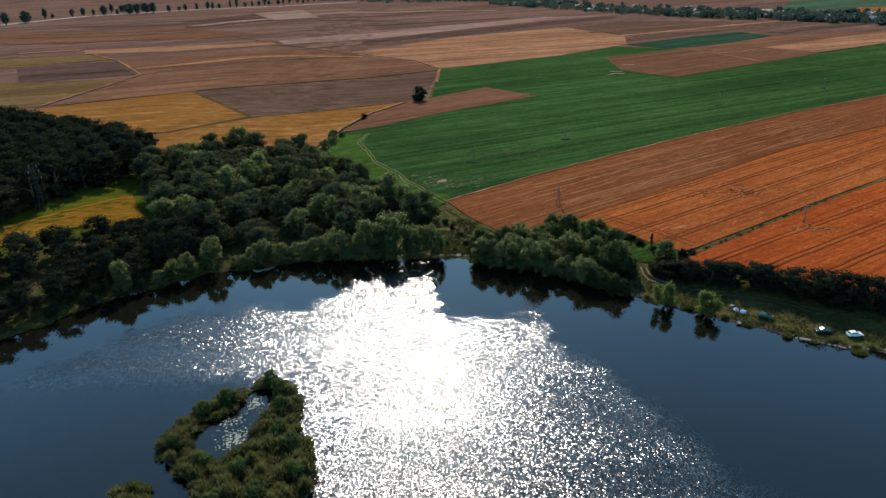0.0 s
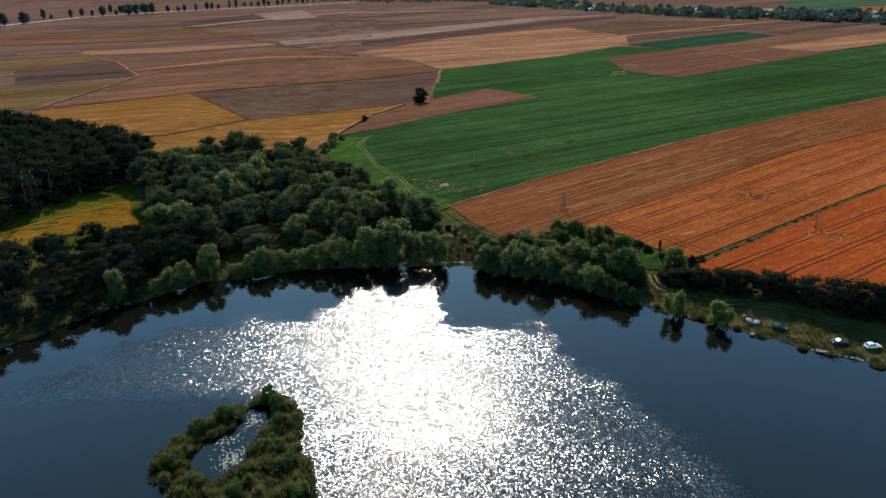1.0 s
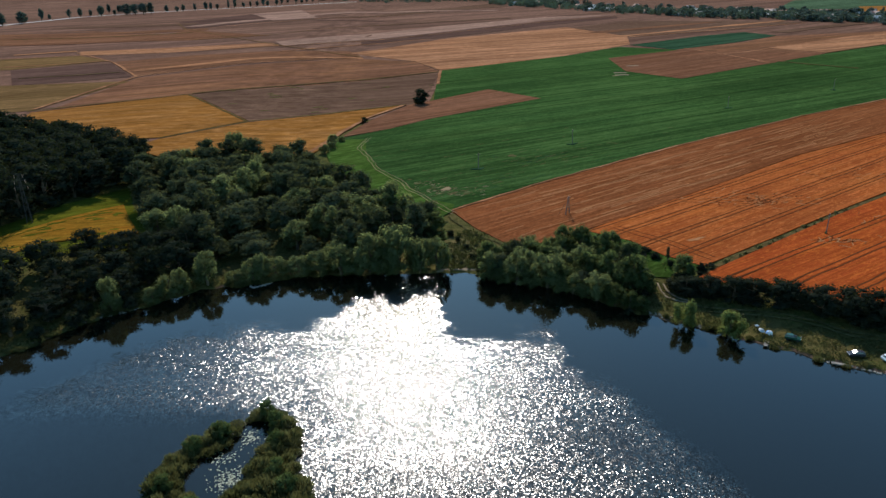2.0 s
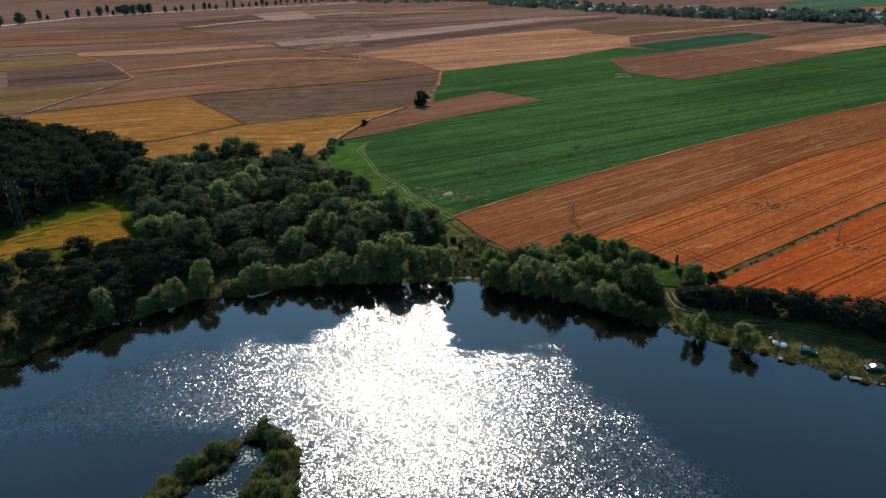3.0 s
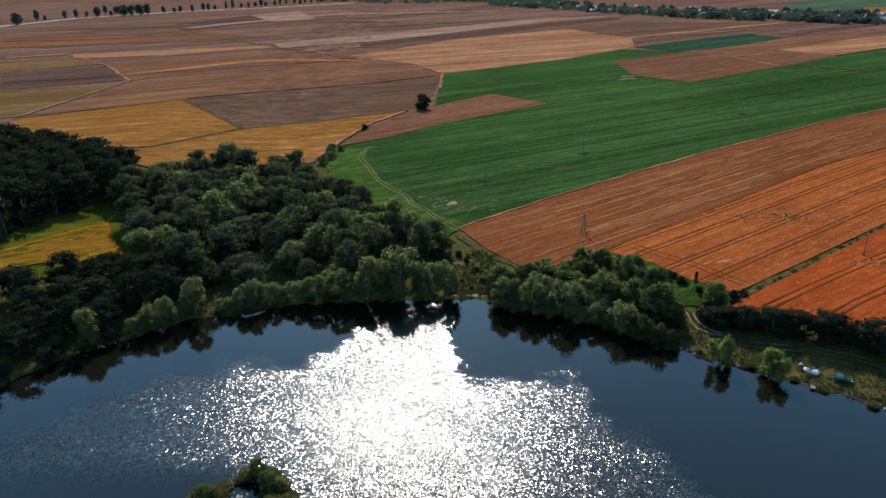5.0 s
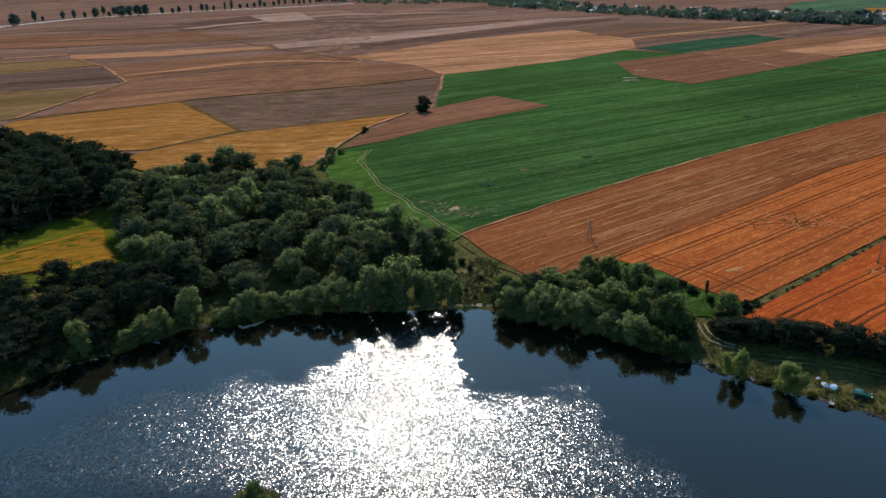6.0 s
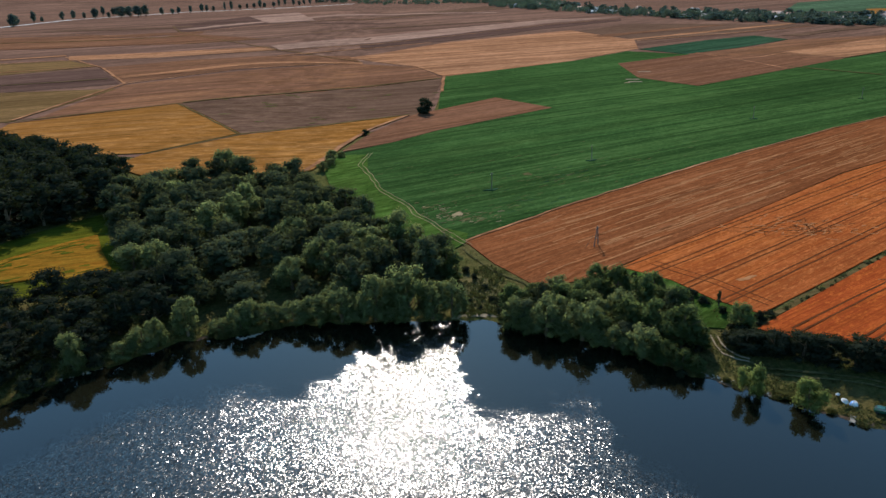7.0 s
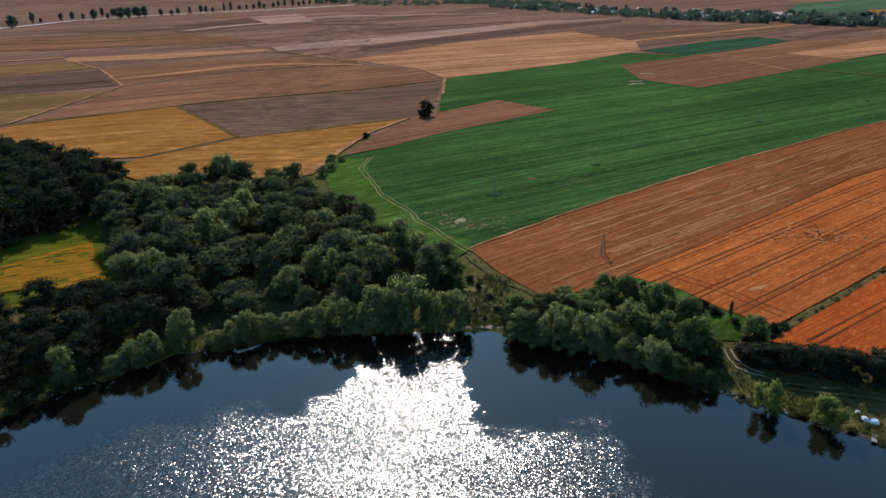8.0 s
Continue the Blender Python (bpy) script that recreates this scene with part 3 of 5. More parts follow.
tree_kind("ash", "young_tree", "green young tree with an upright ragged crown", "tree", 4, 10.0, 7.0, 0.5, 40, 2900, 0.31, M_ASH, "round", 1.35, (0.18, 0.40))
tree_kind("islet", "willow_bush", "olive green willow bush on the reedy island", "bush", 3, 3.6, 4.2, 0.05, 22, 1700, 0.2, M_ISLET, "round", 1.1, (0.2, 0.42))
tree_kind("shrub", "shrub", "low green shrub with shade darkened into its leaves", "shrub", 3, 3.5, 4.5, 0.1, 12, 560, 0.36, M_LEAF_SHADED)
tree_kind("weed", "weed_clump", "olive green clump of tall weeds", "weeds", 3, 1.2, 1.5, 0.05, 5, 90, 0.2, M_REED)
tree_kind("slim", "conifer_tree", "slim dark conifer among low trees", "tree", 1, 7.0, 2.6, 0.5, 22, 900, 0.25, M_LEAF, "cone")
tree_kind("poplar", "poplar_tree", "tall roadside poplar seen far off", "tree", 3, 24.0, 13.0, 3.5, 24, 700, 1.3, M_FAR_HAZY, "round", 1.2)
tree_kind("far", "village_tree", "far tree between the village houses", "tree", 4, 11.0, 10.0, 0.5, 12, 180, 1.4, M_FAR_HAZY)


def inside(x, y, poly):
    hit = False
    for (ax, ay), (bx, by) in zip(poly, poly[1:] + poly[:1]):
        if (ay > y) != (by > y) and x < (bx - ax) * (y - ay) / (by - ay) + ax:
            hit = not hit
    return hit


def wood(poly, gap, tall, wide, seed, group, kinds):
    """Fills a stretch of land with trees that keep their distance."""
    rng = random.Random(seed)
    xs, ys = [p[0] for p in poly], [p[1] for p in poly]
    placed = []
    for _ in range(9000):
        x, y = rng.uniform(min(xs), max(xs)), rng.uniform(min(ys), max(ys))
        if inside(x, y, poly) and y - shore(x) > 2 and all((x - a) ** 2 + (y - b) ** 2 > gap * gap for a, b in placed):
            placed.append((x, y))
            k = rng.uniform(0.75, 1.2)
            low = 0.55 + 0.45 * smooth(4, 38, y - shore(x)) if x < -50 and "oak" in kinds else 1.0
            plant(rng.choice(kinds), x, y, rng.uniform(*tall) * low, wide * k * (0.4 + 0.6 * low), group, rng)


WOOD_LEFT = [(-290, 375), (-261, 366), (-231, 349), (-195, 334), (-171, 313), (-144, 297), (-140, 270), (-146, 256), (-156, 240), (-158, 218), (-166, 206), (-185, 196), (-230, 230)]
WOOD_MID = [(-137, 268), (-127, 300), (-112, 313), (-84, 308), (-66, 288), (-52, 276), (-44, 257), (-29, 238), (-19, 228), (-13, 220), (-37, 208), (-58, 204), (-80, 201), (-94, 205), (-112, 224), (-122, 245)]
WOOD_LOW = [(-170, 150), (-160, 168), (-146, 175), (-136, 187), (-128, 202), (-112, 206), (-100, 210), (-86, 203), (-85, 192), (-98, 182), (-108, 172), (-118, 157), (-126, 146), (-140, 130)]
# Hillside and shore woods take the leaf colour with shade in it.
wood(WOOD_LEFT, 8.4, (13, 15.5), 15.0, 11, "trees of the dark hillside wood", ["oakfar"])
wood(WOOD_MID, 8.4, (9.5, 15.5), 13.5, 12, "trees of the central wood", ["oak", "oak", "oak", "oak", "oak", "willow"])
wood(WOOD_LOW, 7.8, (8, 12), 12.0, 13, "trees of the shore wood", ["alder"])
WOOD_EAST = [(-1, 193), (1, 204), (14, 208), (30, 211), (42, 205), (45, 197), (44, 186), (40, 181), (30, 184), (18, 190), (8, 193)]
wood(WOOD_EAST, 5.2, (5.5, 9.5), 7.5, 14, "trees behind the willows", ["ash", "ash", "oak", "willow"])
R = random.Random(5)
SHORE_D = [(-55, 197, 6.6, 6.4), (-49, 197.6, 8.0, 8.0), (-42.7, 197.8, 9.4, 8.2), (-37.7, 198, 6.9, 6.8), (-34, 198.8, 12.5, 8.4), (-25.6, 199.4, 15.0, 10.6), (-19, 199.6, 11.0, 7.8), (-13.7, 200, 10.8, 7.6), (-30.6, 198.4, 5.0, 5.6), (-26, 198.6, 3.6, 6.0), (-31, 204, 9.0, 8.0), (-45, 204, 8.0, 7.5)]
SHORE_E = [(2.6, 194.0, 8.8, 7.6), (9.9, 190.4, 9.3, 7.8), (18.4, 188.2, 10.2, 9.4), (25, 184.2, 6.3, 5.4), (31, 179.8, 8.4, 7.4), (5.6, 192.0, 5.0, 5.2), (14, 189.2, 5.6, 5.6), (22.2, 185.8, 5.2, 5.0), (28, 182.2, 4.8, 4.8), (13, 197, 6.8, 8.4), (22, 199, 7.6, 5.6)]
BACK_E = [(2, 200, 9.2, 6.4), (16, 204, 7.0, 3.6), (20, 203, 7.7, 5.7), (30, 205, 10.5, 6.5), (35, 200, 10.6, 6.3), (30, 191, 9.5, 8.0), (35, 188, 10.1, 6.6), (43, 196, 8.9, 6.8), (41, 183, 11.3, 7.6), (44.5, 182, 6.3, 5.0), (56, 189, 7.5, 6.8), (-16, 220, 10.0, 9.5), (-41, 206, 8.7, 7.5)]
HEDGE = [(55, 181, 5.4, 7.8), (60, 179, 6.1, 7.7), (66, 177, 6.8, 7.6), (70, 175, 7.0, 9.0), (76, 173, 7.2, 8.9), (80, 171, 7.1, 7.3), (85, 167, 8.1, 8.5), (91, 164, 9.1, 9.7), (96, 162, 9.6, 8.2), (101, 160, 9.5, 8.1), (106, 158, 9.6, 8.6), (112, 156, 9.6, 8.5), (118, 153, 9.6, 8.3), (126, 150, 8.6, 9), (135, 147, 9.6, 9)]
SHORE_L = [(-101.2, 173.2, 9.8, 6.6), (-80.7, 190, 10.6, 7.0), (-92, 178, 4.7, 5.0), (-88.4, 181.5, 7.3, 6.8), (-86.3, 184.6, 7.6, 5.4), (-73, 191.5, 3.8, 5.2), (-68, 193, 7.2, 5.8), (-66, 194.5, 8.2, 5.2), (-62, 196, 6.2, 6.2), (-58, 197.5, 4.6, 4.0)]
for rows, kind, group in ((SHORE_D, "willow", "willows along the shore"), (SHORE_E, "willow", "willows along the shore"), (BACK_E, "ash", "trees behind the willows"), (HEDGE, "alder", "trees of the field hedge"), (SHORE_L, "willow", "willows along the shore")):
    for x, y, tall, wide in rows:
        plant(kind, x, y, tall, wide * 1.18, group, R)
for x, y, tall, wide in HEDGE:
    for _ in range(2):
        plant("shrub", x + R.uniform(-3.5, 3.5), y + R.uniform(-2.0, 1.5), R.uniform(2.0, 3.6), R.uniform(4.0, 6.0), "undergrowth of the hedge", R)
for x, y, tall, wide in HEDGE:
    for _ in range(2):
        plant("shrub", x + R.uniform(-3.5, 3.5), y + R.uniform(1.0, 4.0), R.uniform(2.8, 4.6), R.uniform(4.5, 6.5), "undergrowth of the hedge", R)
for x, y, tall, wide in BACK_E:
    plant("shrub", x + R.uniform(-3, 3), y + R.uniform(-2.5, 1.5), R.uniform(1.6, 3.2), R.uniform(3.5, 5.5), "undergrowth of the shore trees", R)
plant("young", 50.2, 165.0, 7.0, 6.4, "bright willows", R, 0.05)
plant("young", 59.6, 159.2, 6.4, 6.9, "bright willows", R, 0.05)
for x, y, tall, wide in ((35.2, 176.6, 6.2, 5.4), (38.4, 174.4, 5.4, 5.0), (41.5, 173.0, 4.0, 4.6), (33.4, 179.0, 5.0, 4.6)):
    plant("ash", x, y, tall, wide, "trees behind the willows", R)
for x, y, tall, wide in ((-75, 353, 6.0, 6.6), (-74, 345, 4.2, 5.0), (-76, 337, 4.6, 5.8), (-72, 362, 3.4, 4.4)):
    plant("willow", x, y, tall, wide, "willows beside the farm track", R)
plant("slim", 26, 208, 7, 2.2, "", R)
plant("slim", 55, 201, 4.8, 1.9, "", R)
plant("oak", -98, 190, 7.6, 7.2, "trees of the shore wood", R)
plant("alder", -39, 473, 10.5, 12.5, "", R)
plant("shrub", -39, 472.4, 5.0, 9.5, "shrubs", R)
for x, y, tall, wide in ((-68, 413, 3.6, 4.8), (38, 172, 2.0, 3.0), (-107, 165, 4.0, 6.4), (-107, 169, 5.0, 6.3), (-97, 175, 4.0, 5.2), (-113, 158, 3.0, 5.0)):
    plant("shrub", x, y, tall, wide, "shrubs", R)

RS = random.Random(64)
for _ in range(26):
    f = RS.random()
    x, y = 30 + 33 * f + RS.uniform(-3, 3), 221.5 - 27 * f + RS.uniform(-5, 1)
    if not any(inside(x, y, p) for p in (O_STUB, O_WHEAT, O_RED)):
        plant("shrub", x, y, RS.uniform(0.9, 2.4), RS.uniform(1.8, 3.6), "shrubs on the grass hem", RS)
for x, y, tall, wide in ((-12.5, 214, 2.6, 3.6), (-9.5, 208, 1.5, 2.4), (-5, 216, 1.3, 2.6), (-8, 221, 1.8, 2.6), (-3, 209, 1.4, 2.8), (-13, 205, 3.2, 4.0), (-6.5, 204.5, 0.9, 1.8), (-1.5, 205, 2.6, 3.2), (0.5, 211, 2.2, 3.0), (-10.5, 225, 2.0, 3.0)):
    plant("shrub", x, y, tall, wide, "shrubs on the dry bank", RS)

# ---- far woods, road and village ----
M_ROAD = plain("sunlit_road", (0.21, 0.19, 0.18), 0.8, 0.0, 0.3, 0.2)
road = strip("road", [(-1500, 1150), (-955, 1400), (-945, 1701), (-897, 1783), (-780, 1963), (-566, 2104), (-380, 2300)], 13.0, M_ROAD, 0.9, None, "pale country road lined with poplars", 30)
tagged(road, category="road", kind="structure")
RV = random.Random(21)
for x, y, tall, wide in ((-945, 1409, 26, 20), (-936, 1457, 26, 18), (-955, 1500, 22, 15), (-968, 1581, 26, 13), (-985, 1640, 12, 9), (-960, 1680, 20, 12), (-955, 1720, 21, 12), (-935, 1730, 16, 9), (-914, 1741, 25, 17), (-890, 1760, 14, 10), (-850, 1741, 28, 21), (-838, 1760, 26, 19), (-822, 1770, 27, 20), (-812, 1790, 28, 19)):
    plant("poplar", x, y, tall, wide, "poplars along the road", RV)
for i in range(26):
    f = i / 25
    if RV.random() < 0.85:
        plant("poplar", -795 + 330 * f + RV.uniform(-6, 6), 1850 + 640 * f + RV.uniform(-12, 12), RV.uniform(14, 27), RV.uniform(8, 13), "poplars along the road", RV)

for i in range(11):
    plant("poplar", -990 + 11 * i + RV.uniform(-5, 5), 1868 + RV.uniform(-22, 30), RV.uniform(15, 25), RV.uniform(11, 18), "poplars along the road", RV)

M_PLASTER = by_object("house_plaster", [(0.34, 0.31, 0.27), (0.44, 0.41, 0.38), (0.28, 0.22, 0.17), (0.22, 0.20, 0.18)])
M_TILES = by_object("roof_tiles", [(0.20, 0.08, 0.05), (0.26, 0.12, 0.08), (0.16, 0.13, 0.12), (0.30, 0.29, 0.28)])
M_DARKGLASS = plain("window_glass", (0.03, 0.035, 0.04), 0.15, 0.0, 0.1, 1.0)


def house(long, deep, eaves, ridge):
    """A village house with a gable roof, a chimney, a door and windows."""
    thing = tagged(new("house"), "small plastered village house with a gable roof", "house", "village houses")
    bm = bmesh.new()
    box(bm, 0, 0, -1, long, deep, eaves + 1)
    for s in (-1, 1):
        a, b, c = (bm.verts.new((s * long / 2, y, z)) for y, z in ((-deep / 2, eaves), (deep / 2, eaves), (0, ridge - 0.15)))
        bm.faces.new((a, b, c))
    part("wall", bm, M_PLASTER, thing)
    bm = bmesh.new()
    half, run = deep / 2 + 0.5, long / 2 + 0.4
    drop = eaves - 0.5 * (ridge - eaves) / (deep / 2)
    for s in (-1, 1):
        ring = [(-run, s * half, drop), (run, s * half, drop), (run, 0, ridge), (-run, 0, ridge)]
        lower = [bm.verts.new(p) for p in ring]
        upper = [bm.verts.new((x, y, z + 0.25)) for x, y, z in ring]
        bm.faces.new(lower), bm.faces.new(upper)
        for k in range(4):
            bm.faces.new((lower[k], lower[(k + 1) % 4], upper[(k + 1) % 4], upper[k]))
    roof = part("roof", bm, M_TILES, thing)
    bm = bmesh.new()
    box(bm, long * 0.25, deep * 0.12, eaves + 0.3, 0.7, 0.7, ridge - eaves + 0.9)
    part("chimney", bm, M_TILES, roof)
    for s in (-1, 1):
        for x in (-0.3, 0.0, 0.3):
            bm = bmesh.new()
            box(bm, x * long, s * (deep / 2 + 0.02), 1.0, 1.2, 0.1, 1.4)
            part("window", bm, M_DARKGLASS, thing)
    bm = bmesh.new()
    box(bm, long * 0.15, -deep / 2 - 0.02, 0, 1.0, 0.12, 2.1)
    part("door", bm, M_BARK, thing)
    return thing


HOUSES = [house(11, 8, 3.2, 6.4), house(14, 9, 3.6, 7.2), house(9, 8, 5.4, 8.6), house(20, 10, 3.4, 5.6)]
SPINE = [(39, 1990), (155, 1745), (290, 1440), (387, 1275), (483, 1165), (551, 1085), (640, 1000), (760, 930)]


def along(f):
    k = f * (len(SPINE) - 1)
    i = min(len(SPINE) - 2, int(k))
    (ax, ay), (bx, by) = SPINE[i], SPINE[i + 1]
    return ax + (bx - ax) * (k - i), ay + (by - ay) * (k - i)


for i in range(95):
    x, y = along(RV.random() ** 0.8)
    deep = 22 + RV.random() ** 1.3 * 190
    x, y = x + deep * 0.62 + RV.uniform(-12, 12), y + deep * 0.78 + RV.uniform(-12, 12)
    m = pose(x, y, height(x, y) + 0.2, 0, 0, RV.choice((-52, 38)) + RV.uniform(-12, 12))
    if i < 4:
        HOUSES[i].matrix_basis = m
    else:
        copy_thing(HOUSES[i % 4], m)
for i in range(300):
    x, y = along(RV.random() ** 0.8)
    deep = -6 + RV.random() ** 1.2 * 210
    x, y = x + deep * 0.62 + RV.uniform(-10, 10), y + deep * 0.78 + RV.uniform(-10, 10)
    slim = RV.random() < 0.06
    plant("far", x, y, RV.uniform(14, 20) if slim else RV.uniform(6, 13), RV.uniform(4, 6) if slim else RV.uniform(11, 21), "trees of the village", RV)


def far_wood(name, seed, line, deep, count, label):
    """A far belt of trees, joined: nobody could count them."""
    rng = np.random.default_rng(seed)
    verts, faces = [], []
    for _ in range(count):
        f = rng.random() * (len(line) - 1)
        i = int(f)
        x = line[i][0] + (line[i + 1][0] - line[i][0]) * (f - i) + rng.uniform(-10, 10)
        y = line[i][1] + (line[i + 1][1] - line[i][1]) * (f - i) + rng.random() * deep
        tall, wide = rng.uniform(7, 15), rng.uniform(5, 9)
        for _ in range(70):
            d = rng.normal(size=3)
            d /= np.linalg.norm(d)
            c = np.array((x, y, height(x, y) + tall * 0.5)) + d * (wide, wide, tall * 0.5) * rng.uniform(0.6, 1.0)
            t, b = rng.normal(size=3), rng.normal(size=3)
            k = len(verts)
            verts += [tuple(c - t * 0.9), tuple(c - b * 0.7), tuple(c + t * 0.9), tuple(c + b * 0.7)]
            faces.append((k, k + 1, k + 2, k + 3))
    ob = new(name, mesh_from(name, verts, faces, M_FAR_HAZY))
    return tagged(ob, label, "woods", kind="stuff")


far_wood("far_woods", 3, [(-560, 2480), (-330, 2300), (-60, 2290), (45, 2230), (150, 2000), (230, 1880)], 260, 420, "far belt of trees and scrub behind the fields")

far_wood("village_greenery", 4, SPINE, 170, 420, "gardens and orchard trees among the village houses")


def grass_tufts(name, seed, count, x0, x1, s0, s1, tall, mat, label):
    """Tall grass on the banks: blades in tufts, too many to count."""
    rng = np.random.default_rng(seed)
    verts, faces = [], []
    for _ in range(count):
        x, s = rng.uniform(x0, x1), s0 + (s1 - s0) * rng.random() ** 1.4
        y = shore(x) + s
        if noise.noise((x * 0.15, y * 0.15, 3)) < -0.15 or any(inside(x, y, p) for p in (O_STUB, O_WHEAT, O_RED)):
            continue
        z, h = height(x, y), tall * rng.uniform(0.5, 1.2)
        for _ in range(4):
            a, w = rng.uniform(0, 6.283), h * 0.16
            lx, ly = rng.normal(scale=0.35, size=2) * h
            k = len(verts)
            verts += [(x, y, z - 0.05), (x + lx * 0.5 - w * math.cos(a), y + ly * 0.5 - w * math.sin(a), z + h * 0.55), (x + lx, y + ly, z + h), (x + lx * 0.5 + w * math.cos(a), y + ly * 0.5 + w * math.sin(a), z + h * 0.55)]
            faces.append((k, k + 1, k + 2, k + 3))
    tagged(new(name, mesh_from(name, verts, faces, mat)), label, "grass", kind="stuff")


M_DRYBLADE = leaf("dry_blades", (0.080, 0.066, 0.028), (0.036, 0.038, 0.015), 0.3)
grass_tufts("bank_grass", 51, 5200, 34, 130, 0.4, 16, 0.55, M_DRYBLADE, "dry tussocks of grass on the lake bank")
grass_tufts("bank_grass", 52, 1100, -15, 62, 6, 42, 0.6, M_DRYBLADE, "rough grass between the trees and the wheat")
grass_tufts("bank_grass", 54, 1500, -14, 1, 2, 30, 0.8, M_DRYBLADE, "tall dry grass above the little beach")
grass_tufts("bank_grass", 53, 1800, -120, -52, 0.3, 9, 0.7, M_REED, "sedge along the wooded shore")

# ---- field details ----


def clipped(poly, x, y, turn):
    """The stretch of a line inside a field."""
    dx, dy = math.cos(turn), math.sin(turn)
    hits = []
    for (ax, ay), (bx, by) in zip(poly, poly[1:] + poly[:1]):
        den = dx * (by - ay) - dy * (bx - ax)
        if abs(den) > 1e-6:
            t = ((ax - x) * (by - ay) - (ay - y) * (bx - ax)) / den
            u = ((ax - x) * dy - (ay - y) * dx) / den
            if 0 <= u <= 1:
                hits.append(t)
    hits.sort()
    return [((x + dx * a, y + dy * a), (x + dx * b, y + dy * b)) for a, b in zip(hits[::2], hits[1::2])]


def ruts(thing, poly, turn, offsets, lift, mat, width=0.55, gauge=2.1):
    """Pairs of wheel ruts through a field, each rut a part."""
    x0, y0 = poly[0]
    for off in offsets:
        for side in (-gauge / 2, gauge / 2):
            k = off + side
            for a, b in clipped(poly, x0 - math.sin(turn) * k, y0 + math.cos(turn) * k, turn):
                if math.hypot(b[0] - a[0], b[1] - a[1]) > 8:
                    strip("wheel_rut", [a, b], width, mat, lift + 0.03, thing, "", 9.0, 0.35)


ruts(wheat, O_WHEAT, ROWS, (-0.8, -9, -21, -33, -45), 0.3, M_RUT)
for gap in (0.0, 2.0):
    strip("wheel_rut", [(44 + gap, 228.5 + gap), (50 + gap, 222 + gap), (58.1 + gap, 213.7 + gap), (63.5 + gap, 206.1 + gap), (67.5 + gap, 200.5 + gap)], 0.42, M_RUT, 0.335, wheat, "", 4.0, 0.35)
ruts(redwheat, O_RED, ROWS - 0.05, (-6, -18, -30, -42, -54, -66), 0.3, M_RUT)


def blob(name, x, y, rx, ry, turn, mat, lift, parent=None, label="", seed=0):
    """A low irregular patch on the ground."""
    rng = random.Random(seed)
    ph = [rng.uniform(0, 6.28) for _ in range(4)]
    bm = bmesh.new()
    ring = []
    for i in range(22):
        a = i / 22 * 2 * math.pi
        k = 1 + 0.22 * math.sin(2 * a + ph[0]) + 0.18 * math.sin(3 * a + ph[1]) + 0.13 * math.sin(5 * a + ph[2]) + 0.1 * math.sin(8 * a + ph[3])
        u, v = rx * k * math.cos(a), ry * k * math.sin(a)
        px, py = x + u * math.cos(turn) - v * math.sin(turn), y + u * math.sin(turn) + v * math.cos(turn)
        ring.append(bm.verts.new((px, py, height(px, py) + lift)))
    top = bm.verts.new((x, y, height(x, y) + lift + 0.05))
    low = [bm.verts.new(v.co - Vector((0, 0, 0.3))) for v in ring]
    for i in range(22):
        bm.faces.new((top, ring[i], ring[(i + 1) % 22]))
        bm.faces.new((ring[i], low[i], low[(i + 1) % 22], ring[(i + 1) % 22]))
    return part(name, bm, mat, parent, label)


M_STRAW = plain("straw_rows", (0.21, 0.098, 0.042), 0.95, 0.0, 0.5, 0.8)
M_VERGE = crop("verge_grass", (0.040, 0.074, 0.014), (0.048, 0.074, 0.018), (0.020, 0.042, 0.008), ROWS, across=0.5, along=0.15, tone=0.34)
M_DRY = crop("dry_grass", (0.125, 0.095, 0.045), (0.075, 0.072, 0.028), (0.042, 0.042, 0.017), 0.4, across=0.5, along=0.2)
RF = random.Random(31)
for i in range(130):
    off, start, run = RF.uniform(-52, -2), RF.uniform(0, 230), RF.uniform(8, 55)
    ax = O_STUB[0][0] + math.cos(ROWS) * start - math.sin(ROWS) * off
    ay = O_STUB[0][1] + math.sin(ROWS) * start + math.cos(ROWS) * off
    bx, by = ax + math.cos(ROWS) * run, ay + math.sin(ROWS) * run
    if inside(ax, ay, O_STUB) and inside(bx, by, O_STUB):
        strip("straw_row", [(ax, ay), (bx, by)], RF.uniform(0.25, 0.5), M_STRAW, 0.29, stub, "", 8.0, 0.8)
for cx, cy, n, spread, thing, poly in ((98, 258, 150, 11, wheat, O_WHEAT), (150, 290, 40, 14, wheat, O_WHEAT), (110, 215, 30, 4.5, redwheat, O_RED), (140, 235, 16, 12, redwheat, O_RED)):
    for i in range(n):
        x, y, a, run = cx + RF.gauss(0, spread), cy + RF.gauss(0, spread * 0.4), RF.uniform(-0.5, 1.2), RF.uniform(0.6, 2.0)
        if inside(x, y, poly):
            bend = RF.uniform(-0.8, 0.8)
            line = [(x, y), (x + run * math.cos(a), y + run * math.sin(a)), (x + run * (math.cos(a) + math.cos(a + bend)), y + run * (math.sin(a) + math.sin(a + bend)))]
            strip("flattened_wheat", line, RF.uniform(0.25, 0.5), RF.choice((M_STUBBLE, M_STRAW, M_STRAW, M_RUT)), 0.34, thing, "", 2.0, 0.5)
blob("flattened_wheat", 68, 217.5, 3.0, 1.0, 0.5, M_STRAW, 0.35, wheat, "", 4)
